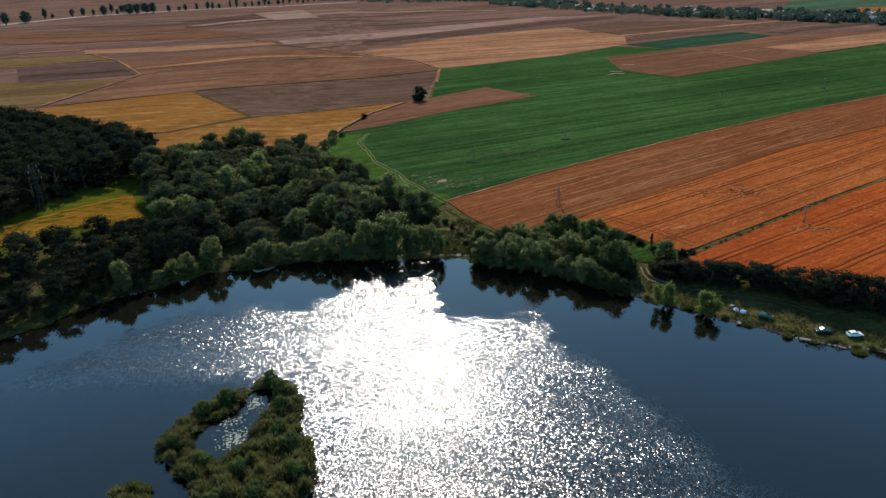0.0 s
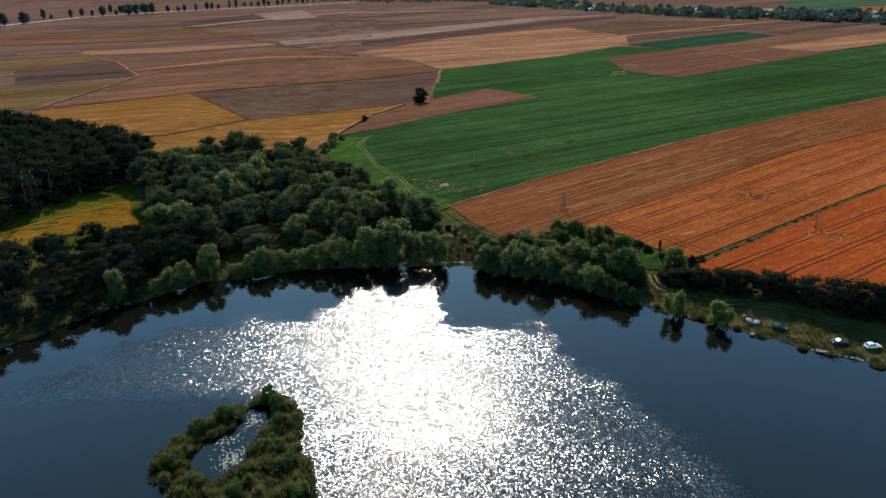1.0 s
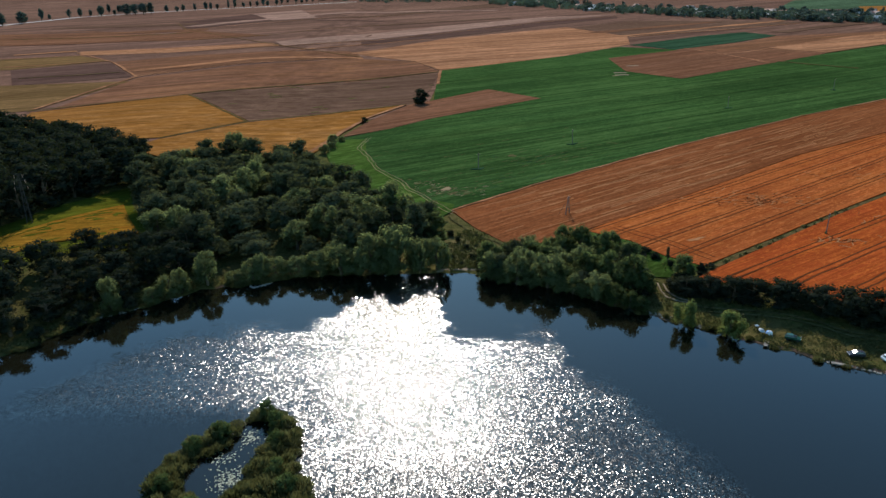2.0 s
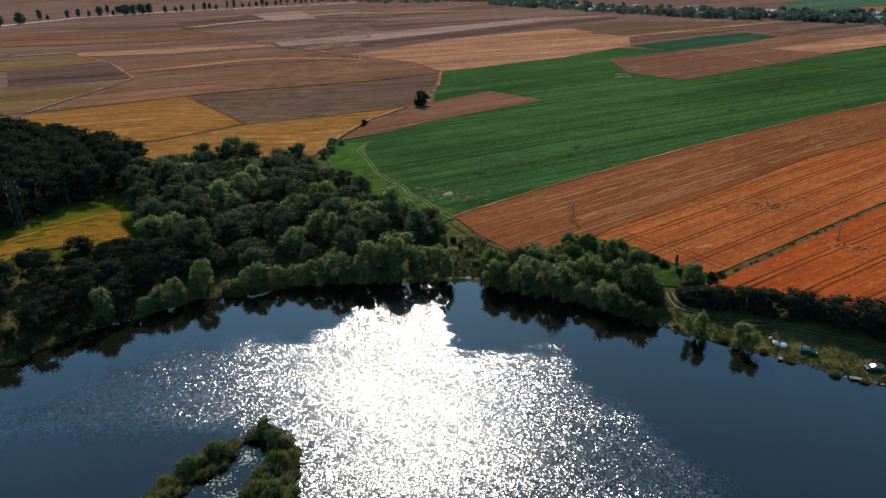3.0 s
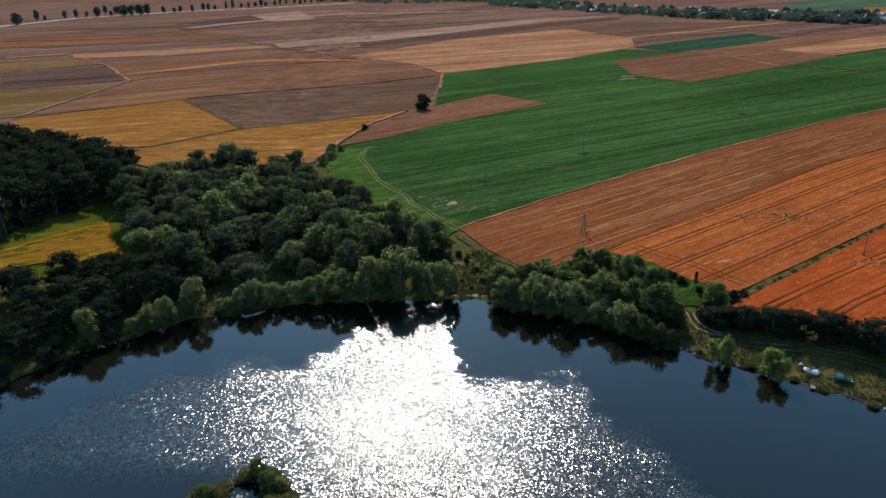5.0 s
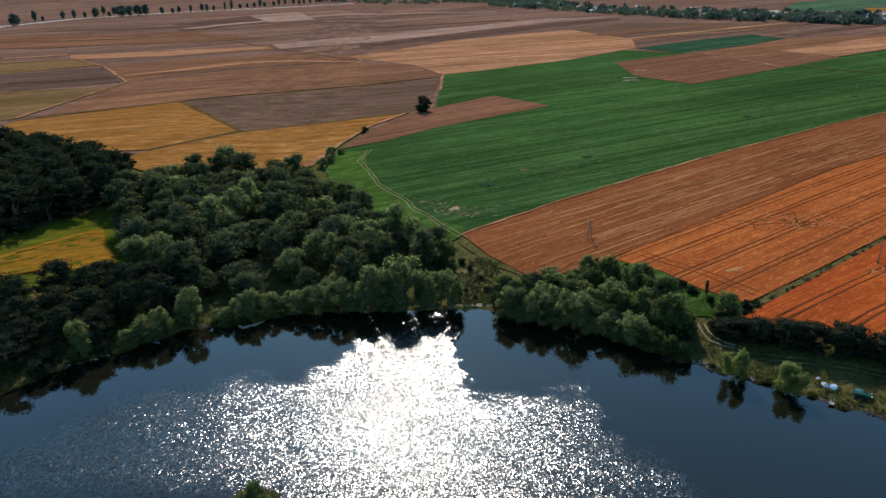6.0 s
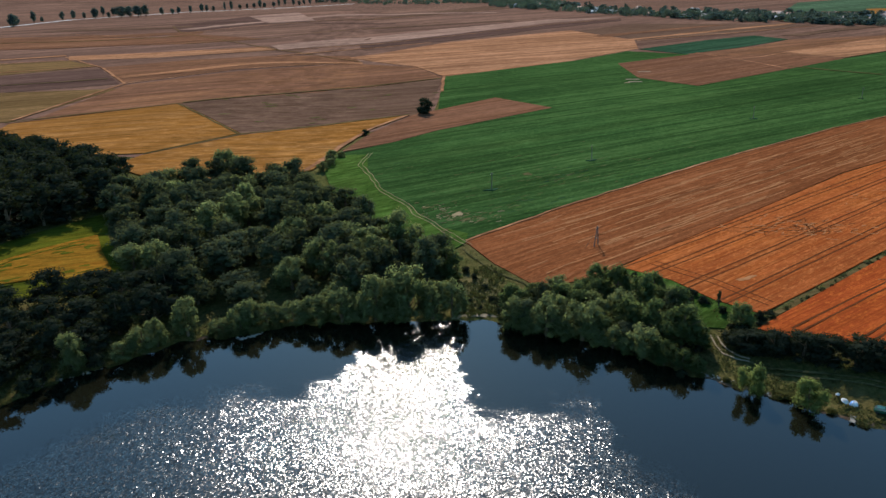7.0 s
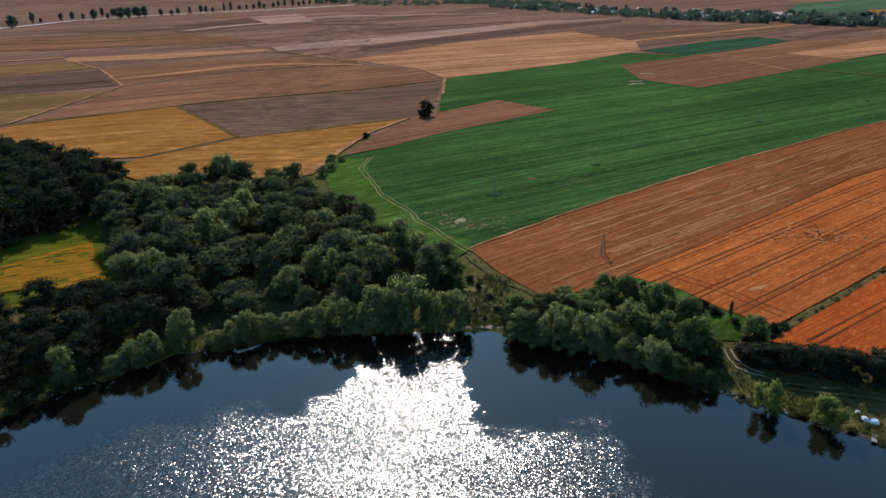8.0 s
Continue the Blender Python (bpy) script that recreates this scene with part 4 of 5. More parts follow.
verge = field("verge", [(-79, 366), (-74, 332), (-63, 296), (-46, 273), (-31, 247), (-19, 235), (-11, 246), (-10, 255), (-22, 263), (-34, 288), (-45, 306), (-56, 338), (-60, 367)], M_VERGE, "bright grassy verge between wood and crop", 0.52, 15, "verge")
LANE = [(-59, 370), (-61, 350), (-56, 335), (-45, 306), (-35, 288), (-22, 263), (-15, 254), (-10, 244)]
for side in (-0.9, 0.9):
    lane = strip("farm_track", [(x + side * 0.9, y + side * 0.4) for x, y in LANE], 0.24, M_TRACK, 0.60, None, "pale wheel track along the edge of the green field", 3.0, 1.6)
    tagged(lane, category="track", kind="structure")
for i, (x, y, rx, ry) in enumerate(((-14, 275, 4.5, 2.4), (-11, 269, 3.0, 1.8), (-18, 258, 2.5, 1.5), (-6, 268, 2.0, 1.4), (-26, 283, 2.2, 1.2), (-30, 289, 1.5, 0.9), (15, 328, 3.5, 3.0), (112, 589, 6, 2), (140, 652, 9, 3), (262, 660, 6, 3))):
    tagged(blob("bare_patch", x, y, rx * 0.62, ry * 0.6, 0.6, M_TRACK if i in (0, 7) else M_DRY, 0.56, None, "bare dry patch in the green crop", i), category="bare soil", kind="structure")
RG = random.Random(77)
for i in range(150):
    x, y = (RG.gauss(-11, 6.0), RG.gauss(271, 3.6)) if i < 105 else (RG.gauss(-22, 4), RG.gauss(281, 5))
    if inside(x, y, GREEN):
        r = RG.uniform(0.15, 0.6)
        blob("dry_tuft", x, y, r * RG.uniform(1.0, 2.4), r * 0.5, RG.uniform(0.3, 1.0), RG.choice((M_DRY, M_TRACK, M_DRY)), 0.53, green, "", i)
for i in range(210):
    cx, cy, wide = RG.choice(((26, 318, 9), (38, 322, 8), (10, 290, 12), (60, 345, 16), (95, 380, 30), (-5, 330, 25)))
    x, y, run = RG.gauss(cx, wide), RG.gauss(cy, wide * 0.7), RG.uniform(0.8, 5.0)
    bx, by = x + math.cos(ROWS) * run, y + math.sin(ROWS) * run
    if inside(x, y, GREEN) and inside(bx, by, GREEN):
        strip("dry_row", [(x, y), (bx, by)], RG.uniform(0.15, 0.34), RG.choice((M_DRY, M_VERGE, M_DRY, M_DEEPGREEN)), 0.50, green, "", 2.0, 0.5)
tagged(field("dry_bank", [(-14, 228), (-4, 221), (0, 212), (-2, 202.5), (-11, 202.5), (-13, 212)], M_DRY, "dry grassy bank above the little beach", 0.12, 6), category="bank")
tagged(field("lush_grass", [(47, 196), (51, 208), (55, 204), (57, 195), (53, 190), (49, 191)], M_VERGE, "lush green grass beside the wheat", 0.15, 6), category="grass")
hem = strip("verge", [(28, 219.5), (36, 223.5), (46, 215), (54, 202), (63, 194.5)], 4.5, M_VERGE, 0.14, None, "lush green grass hem below the wheat", 3.0, 0.9)
tagged(hem, category="verge", kind="structure")
ripe = tagged(field("wheat_patch", [(-158, 186), (-158, 204), (-152, 214), (-147, 225), (-140, 236), (-132, 246), (-124, 233), (-115, 221), (-119, 214), (-130, 213), (-140, 207), (-146, 194)], M_GOLD, "orange ripe patch inside the meadow", 0.5, 8), category="field")
ditch = strip("ditch", [(61.5, 191), (66, 194.8), (93, 217), (124, 241.6), (164, 273.4), (240, 331), (300, 377)], 1.7, M_BALK, 0.16, None, "weedy brown ditch between the wheat fields", 3.0, 1.0)
tagged(ditch, category="ditch", kind="structure")
RM = random.Random(91)
for i in range(44):
    f = RM.random() ** 1.3 * 95
    plant("weed", 62 + 0.775 * f + RM.uniform(-0.7, 0.7), 191.6 + 0.63 * f + RM.uniform(-0.7, 0.7), RM.uniform(0.4, 1.1), RM.uniform(0.8, 1.9), "weeds in the ditch", RM)
for i in range(46):
    f, side = RM.random(), RM.choice((-1, 1))
    x, y = -152 + 30 * f + RM.gauss(0, 3.0) + side * 5, 200 + 36 * f + RM.gauss(0, 3.5) - side * 7
    if inside(x, y, [(-156, 188), (-156, 204), (-147, 223), (-132, 243), (-117, 221), (-130, 215), (-146, 196)]):
        blob("green_tuft", x, y, RM.uniform(0.8, 3.2), RM.uniform(0.3, 0.8), 0.75, M_MEADOW, 0.54, ripe, "", i)
for side in (0, 2.0):
    strip("wheel_rut", [(-157 + side, 206 - side), (-150 + side, 219 - side), (-143 + side, 231 - side), (-137 + side, 240 - side)], 0.4, M_MEADOW, 0.55, ripe, "", 3.0, 0.6)
beach = strip("beach", [(-14, 200.2), (-8, 200.6), (-1, 200.2)], 1.5, M_SAND, 0.16, None, "narrow sandy beach at the water's edge", 1.5, 0.8)
tagged(beach, category="beach", kind="structure")
for line, w in (([(-11.8, 242), (-8.6, 235), (-4.3, 228.5), (2, 221), (8, 214.5)], 0.45), ([(49, 187.5), (48.9, 183), (49.4, 180), (51.8, 177.3), (54, 176)], 0.42), ([(50.4, 187), (50.4, 183.4), (51, 181), (52.4, 178.6), (54.4, 177)], 0.42), ([(54, 175.6), (57.3, 173.5), (63, 172.4), (70.1, 170.2), (77, 167.2), (83.2, 163.6), (88, 159.4), (97, 155.5)], 0.6), ([(58, 171.4), (70.4, 168.4), (83, 161.8), (87.6, 157.8), (97, 153.8)], 0.55),):
    foot = strip("footpath", line, w, M_SAND if w < 0.44 else M_DRY, 0.33, None, "trodden pale path on the grassy bank", 1.5, 0.9)
    tagged(foot, category="path", kind="structure")
M_WET = plain("wet_sand", (0.078, 0.050, 0.034), 0.9, 0.0, 0.5, 1.4)
for x0, x1 in ((43, 62), (62, 100), (-118, -94), (-78, -56)):
    line = [(x, shore(x) + 0.25) for x in np.arange(x0, x1, 1.5)]
    tagged(strip("shore_edge", line, 0.75, M_WET, 0.10, None, "wet reddish sand along the water's edge", 1.5, 0.8), category="shore", kind="structure")
for line in ([(-49, 470), (-68, 426), (-76, 385), (-80, 355), (-84, 335)], [(-285, 440), (-287, 495), (-289, 592), (-365, 705), (-463, 814)], [(-289, 593), (-230, 668), (-129, 754)], [(-62, 716), (-34, 645), (-32, 560)]):
    lane = strip("farm_track", line, 2.4, M_TAN, 0.75, None, "pale dirt track between the fields", 10.0, 0.8)
    tagged(lane, category="track", kind="structure")

edge = strip("field_border", [(-11, 248.3), (26, 284.3), (96, 344.3), (185, 413.3), (270, 470.3), (400, 557)], 0.9, M_TAN, 0.50, None, "thin strip of dry grass between stubble and green crop", 8.0, 0.8)
tagged(edge, category="field edge", kind="structure")
for line, width, mat, label in (
        ([(-312, 632), (-279, 658), (-231, 714), (-187, 738), (-121, 752)], 15, M_TAN, "pale tan strip of stubble between brown fields"),
        ([(-497, 1247), (-465, 1340), (-385, 1480)], 34, M_PALE, "pale straw strip beside the dark field"),
        ([(-359, 1534), (-267, 1690), (-112, 1739), (45, 1693)], 42, M_PALE, "far pale straw strip before the woods"),
        ([(-295, 1340), (-217, 1381), (-153, 1385)], 16, M_DARKSOIL, "dark strip in the far stubble"),
        ([(-530, 800), (-501, 818), (-475, 835)], 12, M_TAN, "short tan strip of stubble"),
        ([(-197, 1247), (-60, 1330), (60, 1390)], 22, M_MAUVE, "grey-brown strip of ploughed earth"),
        ([(-820, 1130), (-684, 1120), (-560, 1130), (-440, 1170)], 46, M_BROWN, "long brown strip of stubble"),
        ([(-760, 1290), (-640, 1300), (-520, 1330)], 60, M_MAUVE, "broad grey-brown strip of ploughed earth"),
        ([(-640, 940), (-540, 946), (-430, 985), (-330, 1045)], 26, M_RED, "reddish strip of bare soil"),
        ([(185, 950), (300, 1035), (400, 1110), (480, 1165)], 14, M_TAN, "tan strip of stubble before the village"),
        ([(160, 1010), (270, 1095), (370, 1165)], 22, M_BROWN, "brown strip of stubble before the village"),
        ([(390, 960), (480, 1030), (560, 1085)], 26, M_MAUVE, "grey-brown strip before the village")):
    band = strip("field_strip", line, width, mat, 0.70, None, label, 25.0, 1.0)
    tagged(band, category="field", kind="structure")
for line, width in (([(-684, 1035), (-596, 1041), (-527, 1051), (-440, 1103)], 6.0), ([(-393, 594), (-354, 607), (-319, 624)], 2.5), ([(265, 666), (290, 632), (312, 605)], 2.2), ([(-203, 494), (-114, 576), (-35, 633)], 2.5), ([(-285, 432), (-203, 492.5)], 1.8), ([(-136, 404.5), (-203, 489)], 1.6), ([(-165, 352), (-134, 404.5), (-76, 453), (-49, 469)], 2.0)):
    tagged(strip("field_border", line, width, M_BALK, 0.85, None, "dark weedy strip between two fields", 8.0, 0.8), category="field edge", kind="structure")
for x, y in ((117, 591), (137, 648), (118, 604)):
    tagged(strip("bare_patch", [(x - 5, y), (x, y + 1), (x + 6, y)], 3.0, M_SAND, 0.75, None, "pale bare patch beside the fallow field", 3.0, 0.8), category="bare soil", kind="structure")
BORDERS = [
    [(-812, 1188), (-651, 1183), (-470, 1079)], [(-654, 952), (-505, 971), (-348, 1029)], [(-522, 754), (-445, 781)], [(-471, 677), (-423, 693), (-378, 721)],
    [(-477, 1162), (-379, 1315), (-177, 1574), (79, 1829)], [(-230, 847), (-166, 933), (-53, 1054), (113, 1255), (260, 1370)], [(-217, 788), (-146, 899), (-64, 971)],
    [(-559, 1340), (-477, 1174), (-235, 854), (-124, 762)], [(-385, 962), (-283, 1033), (-212, 1200), (-70, 1397)], [(194, 938), (362, 1030), (489, 1109)], [(222, 787), (242, 726), (259, 652)], [(311, 776), (268, 738), (242, 726)]]
for i, line in enumerate(BORDERS):
    edge = strip("field_border", line, 2.2 if i % 3 else 3.4, M_OLIVE if i in (7, 8) else M_TAN, 0.8, None, "thin pale grassy strip between two fields", 12.0, 0.8)
    tagged(edge, category="field edge", kind="structure")
for i in range(150):
    poly, mat = [(-203, 492), (-35, 631), (-36, 536), (-76, 454), (-135, 407)], M_GRASS
    x, y = RF.uniform(-200, -36), RF.uniform(410, 630)
    if inside(x, y, poly) and RF.random() < 0.35:
        tagged(blob("weed_patch", x, y, RF.uniform(1.0, 4.0), RF.uniform(0.8, 1.6), 0.6, mat, 0.5, None, "green weeds in the ploughed field", i), category="weeds", group="weeds in the ploughed field", kind="structure")

# ---- reeds and the island ----


def reed_data(name, seed, wide, tall, blades, mat):
    """A clump of upright reed blades, longest in the middle."""
    rng = np.random.default_rng(seed)
    a, r = rng.uniform(0, 6.283, blades), wide / 2 * np.sqrt(rng.random(blades))
    k = r / (wide / 2)
    z1 = tall * (1 - 0.55 * k ** 2) * rng.uniform(0.55, 1.05, blades)
    base = np.stack((r * np.cos(a), r * np.sin(a), z1 * rng.uniform(0.0, 0.5, blades)), 1)
    lean = np.stack((np.cos(a) * k * 0.4, np.sin(a) * k * 0.4, np.zeros(blades)), 1) + rng.normal(scale=0.22, size=(blades, 3)) * (1, 1, 0)
    tip = base + lean * tall * 0.5
    tip[:, 2] = z1
    mid = (base + tip) / 2 + lean * 0.1
    side = rng.normal(size=(blades, 3))
    side[:, 2] *= 0.3
    side *= (rng.uniform(0.07, 0.17, blades) / np.linalg.norm(side, axis=1))[:, None]
    quad = np.stack((base, mid - side, tip, mid + side), 1).reshape(-1, 3)
    return mesh_from(name, quad.tolist(), np.arange(blades * 4).reshape(-1, 4).tolist(), mat)


REED_ROWS = [reed_data("reed_clump", 70 + i, 3.2, 2.6, 400, M_REED) for i in range(3)]


def reeds(x, y, wide, tall, rng, group, z=0.0):
    ob = new("reed_clump", rng.choice(REED_ROWS))
    tagged(ob, "olive green clump of reeds standing in shallow water", "reeds", group)
    ob.matrix_basis = pose(x, y, z - 0.05, 0, 0, rng.uniform(0, 360)) @ Matrix.Diagonal((wide / 3.2, wide / 3.2, tall / 2.6, 1))
    return ob


OUTER = [(-59, 113), (-61.5, 108), (-57.5, 99), (-52, 96.5), (-48, 90), (-45, 82), (-36, 78), (-29.5, 86), (-28.5, 96), (-31.5, 103), (-35.5, 112), (-37, 120), (-39, 124), (-44, 127), (-50, 123), (-56, 117)]
POND = [(-50, 100.5), (-55.5, 105), (-55.5, 110), (-51.5, 114), (-49.5, 119), (-49, 124), (-43, 124), (-42, 118), (-44, 112), (-42.5, 106), (-46, 100)]
M_MUD = plain("wet_mud", (0.05, 0.042, 0.03), 0.6, 0.0, 0.5, 1.5)


def island_bed():
    """The low muddy ring that the reeds grow on."""
    cx, cy = -48.0, 111
    polar = [sorted((math.atan2(y - cy, x - cx), math.hypot(x - cx, y - cy)) for x, y in loop) for loop in (OUTER, POND)]
    bm = bmesh.new()
    rings = []
    for which, (dr, z) in ((0, (0.6, -0.6)), (0, (-0.8, 0.12)), (1, (0.9, 0.12)), (1, (0.0, -0.6))):
        ang, rad = [p[0] for p in polar[which]], [p[1] for p in polar[which]]
        ring = []
        for i in range(72):
            a = -math.pi + i / 72 * 2 * math.pi
            r = float(np.interp(a, ang, rad, period=2 * math.pi)) + dr + 0.4 * math.sin(7 * a) * (1 if which == 0 else 0.4)
            ring.append(bm.verts.new((cx + r * math.cos(a), cy + r * math.sin(a), z)))
        rings.append(ring)
    for p, q in zip(rings, rings[1:]):
        for i in range(72):
            bm.faces.new((p[i], p[(i + 1) % 72], q[(i + 1) % 72], q[i]))
    tagged(part("island_bed", bm, M_MUD, None, "low muddy island under the reeds"), category="island", kind="structure")


island_bed()
RI = random.Random(8)
placed = []
for _ in range(6000):
    x, y = RI.uniform(-64, -26), RI.uniform(77, 129)
    if inside(x, y, OUTER) and not inside(x, y, POND) and noise.noise((x * 0.35, y * 0.35, 2)) > -0.28 and all((x - a) ** 2 + (y - b) ** 2 > 2.2 for a, b in placed):
        placed.append((x, y))
        near = min(math.hypot(x - a, y - b) for a, b in POND)
        reeds(x, y, RI.uniform(1.8, 3.4), RI.uniform(0.8, 3.7) * min(1.0, 0.45 + near * 0.14), RI, "reeds of the island", 0.1)
for x, y, tall, wide in ((-44.5, 125.5, 4.2, 3.6), (-41.5, 122, 4.0, 4.2), (-40, 116, 3.6, 4.0), (-38, 108, 3.4, 4.5), (-35, 104, 3.6, 4.6), (-52, 119, 3.3, 4.6), (-56, 115, 3.0, 4.4), (-50, 98.5, 3.0, 4.5), (-42, 97, 3.2, 4.5), (-32, 96, 3.4, 4.6), (-37, 90, 3.6, 4.8), (-57, 104, 3.0, 4.0), (-44, 88, 3.4, 4.6)):
    plant("islet", x, y, tall, wide, "bushes on the island", RI, 0.1)
for x, y in ((-62, 91), (-60, 92.5), (-58, 92), (-60, 89), (-57, 89.5), (-63, 87), (-59, 86)):
    reeds(x, y, RI.uniform(2.5, 3.6), RI.uniform(1.6, 2.4), RI, "reeds of the island")
for _ in range(110):
    x = RI.choice((RI.uniform(-76, -54), RI.uniform(-76, -54), RI.uniform(-118, -92), RI.uniform(36, 100)))
    reeds(x, shore(x) + RI.uniform(-0.5, 1.4), RI.uniform(1.2, 2.8), RI.uniform(0.6, 1.7), RI, "reeds along the shore")


def lily_pads():
    """Floating leaves in the island's pond, too many to count."""
    rng = random.Random(17)
    bm = bmesh.new()
    for _ in range(420):
        k = rng.random()
        x, y = (rng.gauss(-46.3, 1.5), rng.gauss(107, 1.5)) if k < 0.5 else (rng.gauss(-46, 1.0), rng.gauss(119.5, 1.2)) if k < 0.72 else (rng.gauss(-49.5, 1.2), rng.gauss(113, 1.2)) if k < 0.85 else (rng.uniform(-54, -43), rng.uniform(104, 122))
        if not inside(x, y, POND):
            continue
        r, turn = rng.uniform(0.06, 0.21), rng.uniform(0, 6.28)
        ring = [bm.verts.new((x + r * rng.uniform(0.85, 1.1) * math.cos(turn + i * 0.72), y + r * math.sin(turn + i * 0.72), 0.02 + rng.uniform(0, 0.03))) for i in range(8)]
        mid = bm.verts.new((x, y, 0.012))
        for i in range(7):
            bm.faces.new((mid, ring[i], ring[i + 1]))
    tagged(part("lily_pads", bm, M_PAD, None, "pale shiny lily pads floating in the island pond"), category="water plants", kind="stuff")


M_PAD = plain("lily_leaf", (0.09, 0.115, 0.06), 0.6, 0.0, 0.3, 3.0)
lily_pads()

# ---- masts and poles ----
M_STEEL = plain("galvanised_steel", (0.045, 0.041, 0.036), 0.85, 0.0, 0.3, 1.0)
M_POLE = plain("weathered_pole", (0.13, 0.11, 0.09), 0.9, 0.0, 0.4, 2.0)
M_PORCELAIN = plain("insulator", (0.30, 0.18, 0.12), 0.3, 0.0, 0.1, 4.0)


def lattice_tower(x, y, tall, spread):
    thing = tagged(new("lattice_tower"), "grey steel lattice power tower before dark trees", "power tower")
    thing.matrix_basis = pose(x, y, height(x, y), 0, 0, 25)
    wid = lambda z: spread / 2 * (1 - 0.8 * z / tall)
    levels = [tall * f for f in (0, 0.2, 0.38, 0.53, 0.66, 0.77, 0.87, 1.0)]
    quads = ((1, 1), (-1, 1), (-1, -1), (1, -1))
    for sx, sy in quads:
        bm = bmesh.new()
        rod(bm, (sx * wid(0), sy * wid(0), -0.3), (sx * wid(tall), sy * wid(tall), tall), 0.09, 0.06, 5)
        part("leg", bm, M_STEEL, thing)
    for a, b in zip(levels, levels[1:]):
        for (sx, sy), (tx, ty) in zip(quads, quads[1:] + quads[:1]):
            bm = bmesh.new()
            rod(bm, (sx * wid(a), sy * wid(a), a), (tx * wid(b), ty * wid(b), b), 0.045, 0.045, 4)
            rod(bm, (tx * wid(a), ty * wid(a), a), (sx * wid(b), sy * wid(b), b), 0.045, 0.045, 4)
            part("brace", bm, M_STEEL, thing)
    for z, reach in ((tall * 0.72, 1.9), (tall * 0.85, 1.6), (tall * 0.96, 1.2)):
        bm = bmesh.new()
        for s in (-1, 1):
            rod(bm, (s * wid(z), 0, z), (s * reach, 0, z + 0.2), 0.09, 0.05, 4)
            rod(bm, (s * wid(z), 0, z + 0.8), (s * reach, 0, z + 0.2), 0.07, 0.05, 4)
        part("crossarm", bm, M_STEEL, thing)
        for s in (-1, 1):
            bm = bmesh.new()
            rod(bm, (s * reach, 0, z + 0.2), (s * reach, 0, z - 0.9), 0.10, 0.10, 6)
            part("insulator", bm, M_PORCELAIN, thing)


def power_pole(x, y, tall, base, braced=False):
    """A field pole with crossarm and insulators; braced ones stand on two legs."""
    thing = tagged(new("power_pole"), "weathered A-frame power pole in the stubble" if braced else "weathered wooden power pole standing in the crop", "power pole", "power poles")
    thing.matrix_basis = pose(x, y, height(x, y), RF.uniform(-2, 2), RF.uniform(-2, 2), 50)
    for s in ((-1, 1) if braced else (0,)):
        bm = bmesh.new()
        rod(bm, (s * 1.3, 0, -0.4), (s * 0.12, 0, tall), 0.17, 0.11, 8)
        part("post", bm, M_POLE, thing)
    if braced:
        bm = bmesh.new()
        rod(bm, (-0.8, 0, tall * 0.42), (0.8, 0, tall * 0.42), 0.09, 0.09, 6)
        part("brace", bm, M_POLE, thing)
        bm = bmesh.new()
        rod(bm, (0, 0, tall * 0.85), (-4.5, 1.5, 0), 0.04, 0.04, 5)
        part("stay", bm, M_STEEL, thing)
    bm = bmesh.new()
    box(bm, 0, 0, tall - 0.7, 1.9, 0.14, 0.16, 0.02)
    part("crossarm", bm, M_POLE, thing)
    for k in (-0.85, 0, 0.85):
        bm = bmesh.new()
        rod(bm, (k, 0, tall - 0.56 if k else tall - 0.05), (k, 0, tall - 0.25 if k else tall + 0.3), 0.08, 0.05, 6)
        part("insulator", bm, M_PORCELAIN, thing)


lattice_tower(-153.8, 224, 17.5, 1.7)
power_pole(110.5, 222, 6.8, 0.3)
power_pole(30.6, 243.5, 6.8, 0.25, True)
for x, y in ((-1, 305), (46, 350), (152, 440), (243, 500)):
    power_pole(x, y, 7.6, 0.45)
    tagged(blob("weed_patch", x, y, 2.4, 1.2, 0.4, M_DEEPGREEN, 0.7, None, "dark weeds round the foot of a pole", int(x) + 9), category="weeds", kind="structure")
    plant("weed", x, y, 0.95, 1.2, "weeds round the poles", RF)
plant("weed", 110.5, 222, 0.9, 1.4, "weeds round the poles", RF)

# ---- cars, tent and anglers' gear on the bank ----
M_WHITE = plain("white_paint", (0.60, 0.60, 0.59), 0.25, 0.0, 0.1, 2.0)
M_DKGREEN = plain("green_paint", (0.012, 0.05, 0.032), 0.2, 0.2, 0.1, 2.0)
M_DKGREY = plain("dark_paint", (0.03, 0.03, 0.035), 0.2, 0.2, 0.1, 2.0)
M_TYRE = plain("tyre_rubber", (0.02, 0.02, 0.02), 0.85, 0.0, 0.2, 6.0)
M_CLOTH = plain("white_cloth", (0.52, 0.54, 0.56), 0.8, 0.0, 0.15, 3.0)
M_BLUECLOTH = plain("blue_cloth", (0.10, 0.22, 0.45), 0.8, 0.0, 0.15, 3.0)
M_WOOD = plain("grey_planks", (0.17, 0.155, 0.135), 0.85, 0.0, 0.4, 3.0)
M_STONE = plain("pale_stone", (0.20, 0.18, 0.155), 0.85, 0.0, 0.5, 2.0)


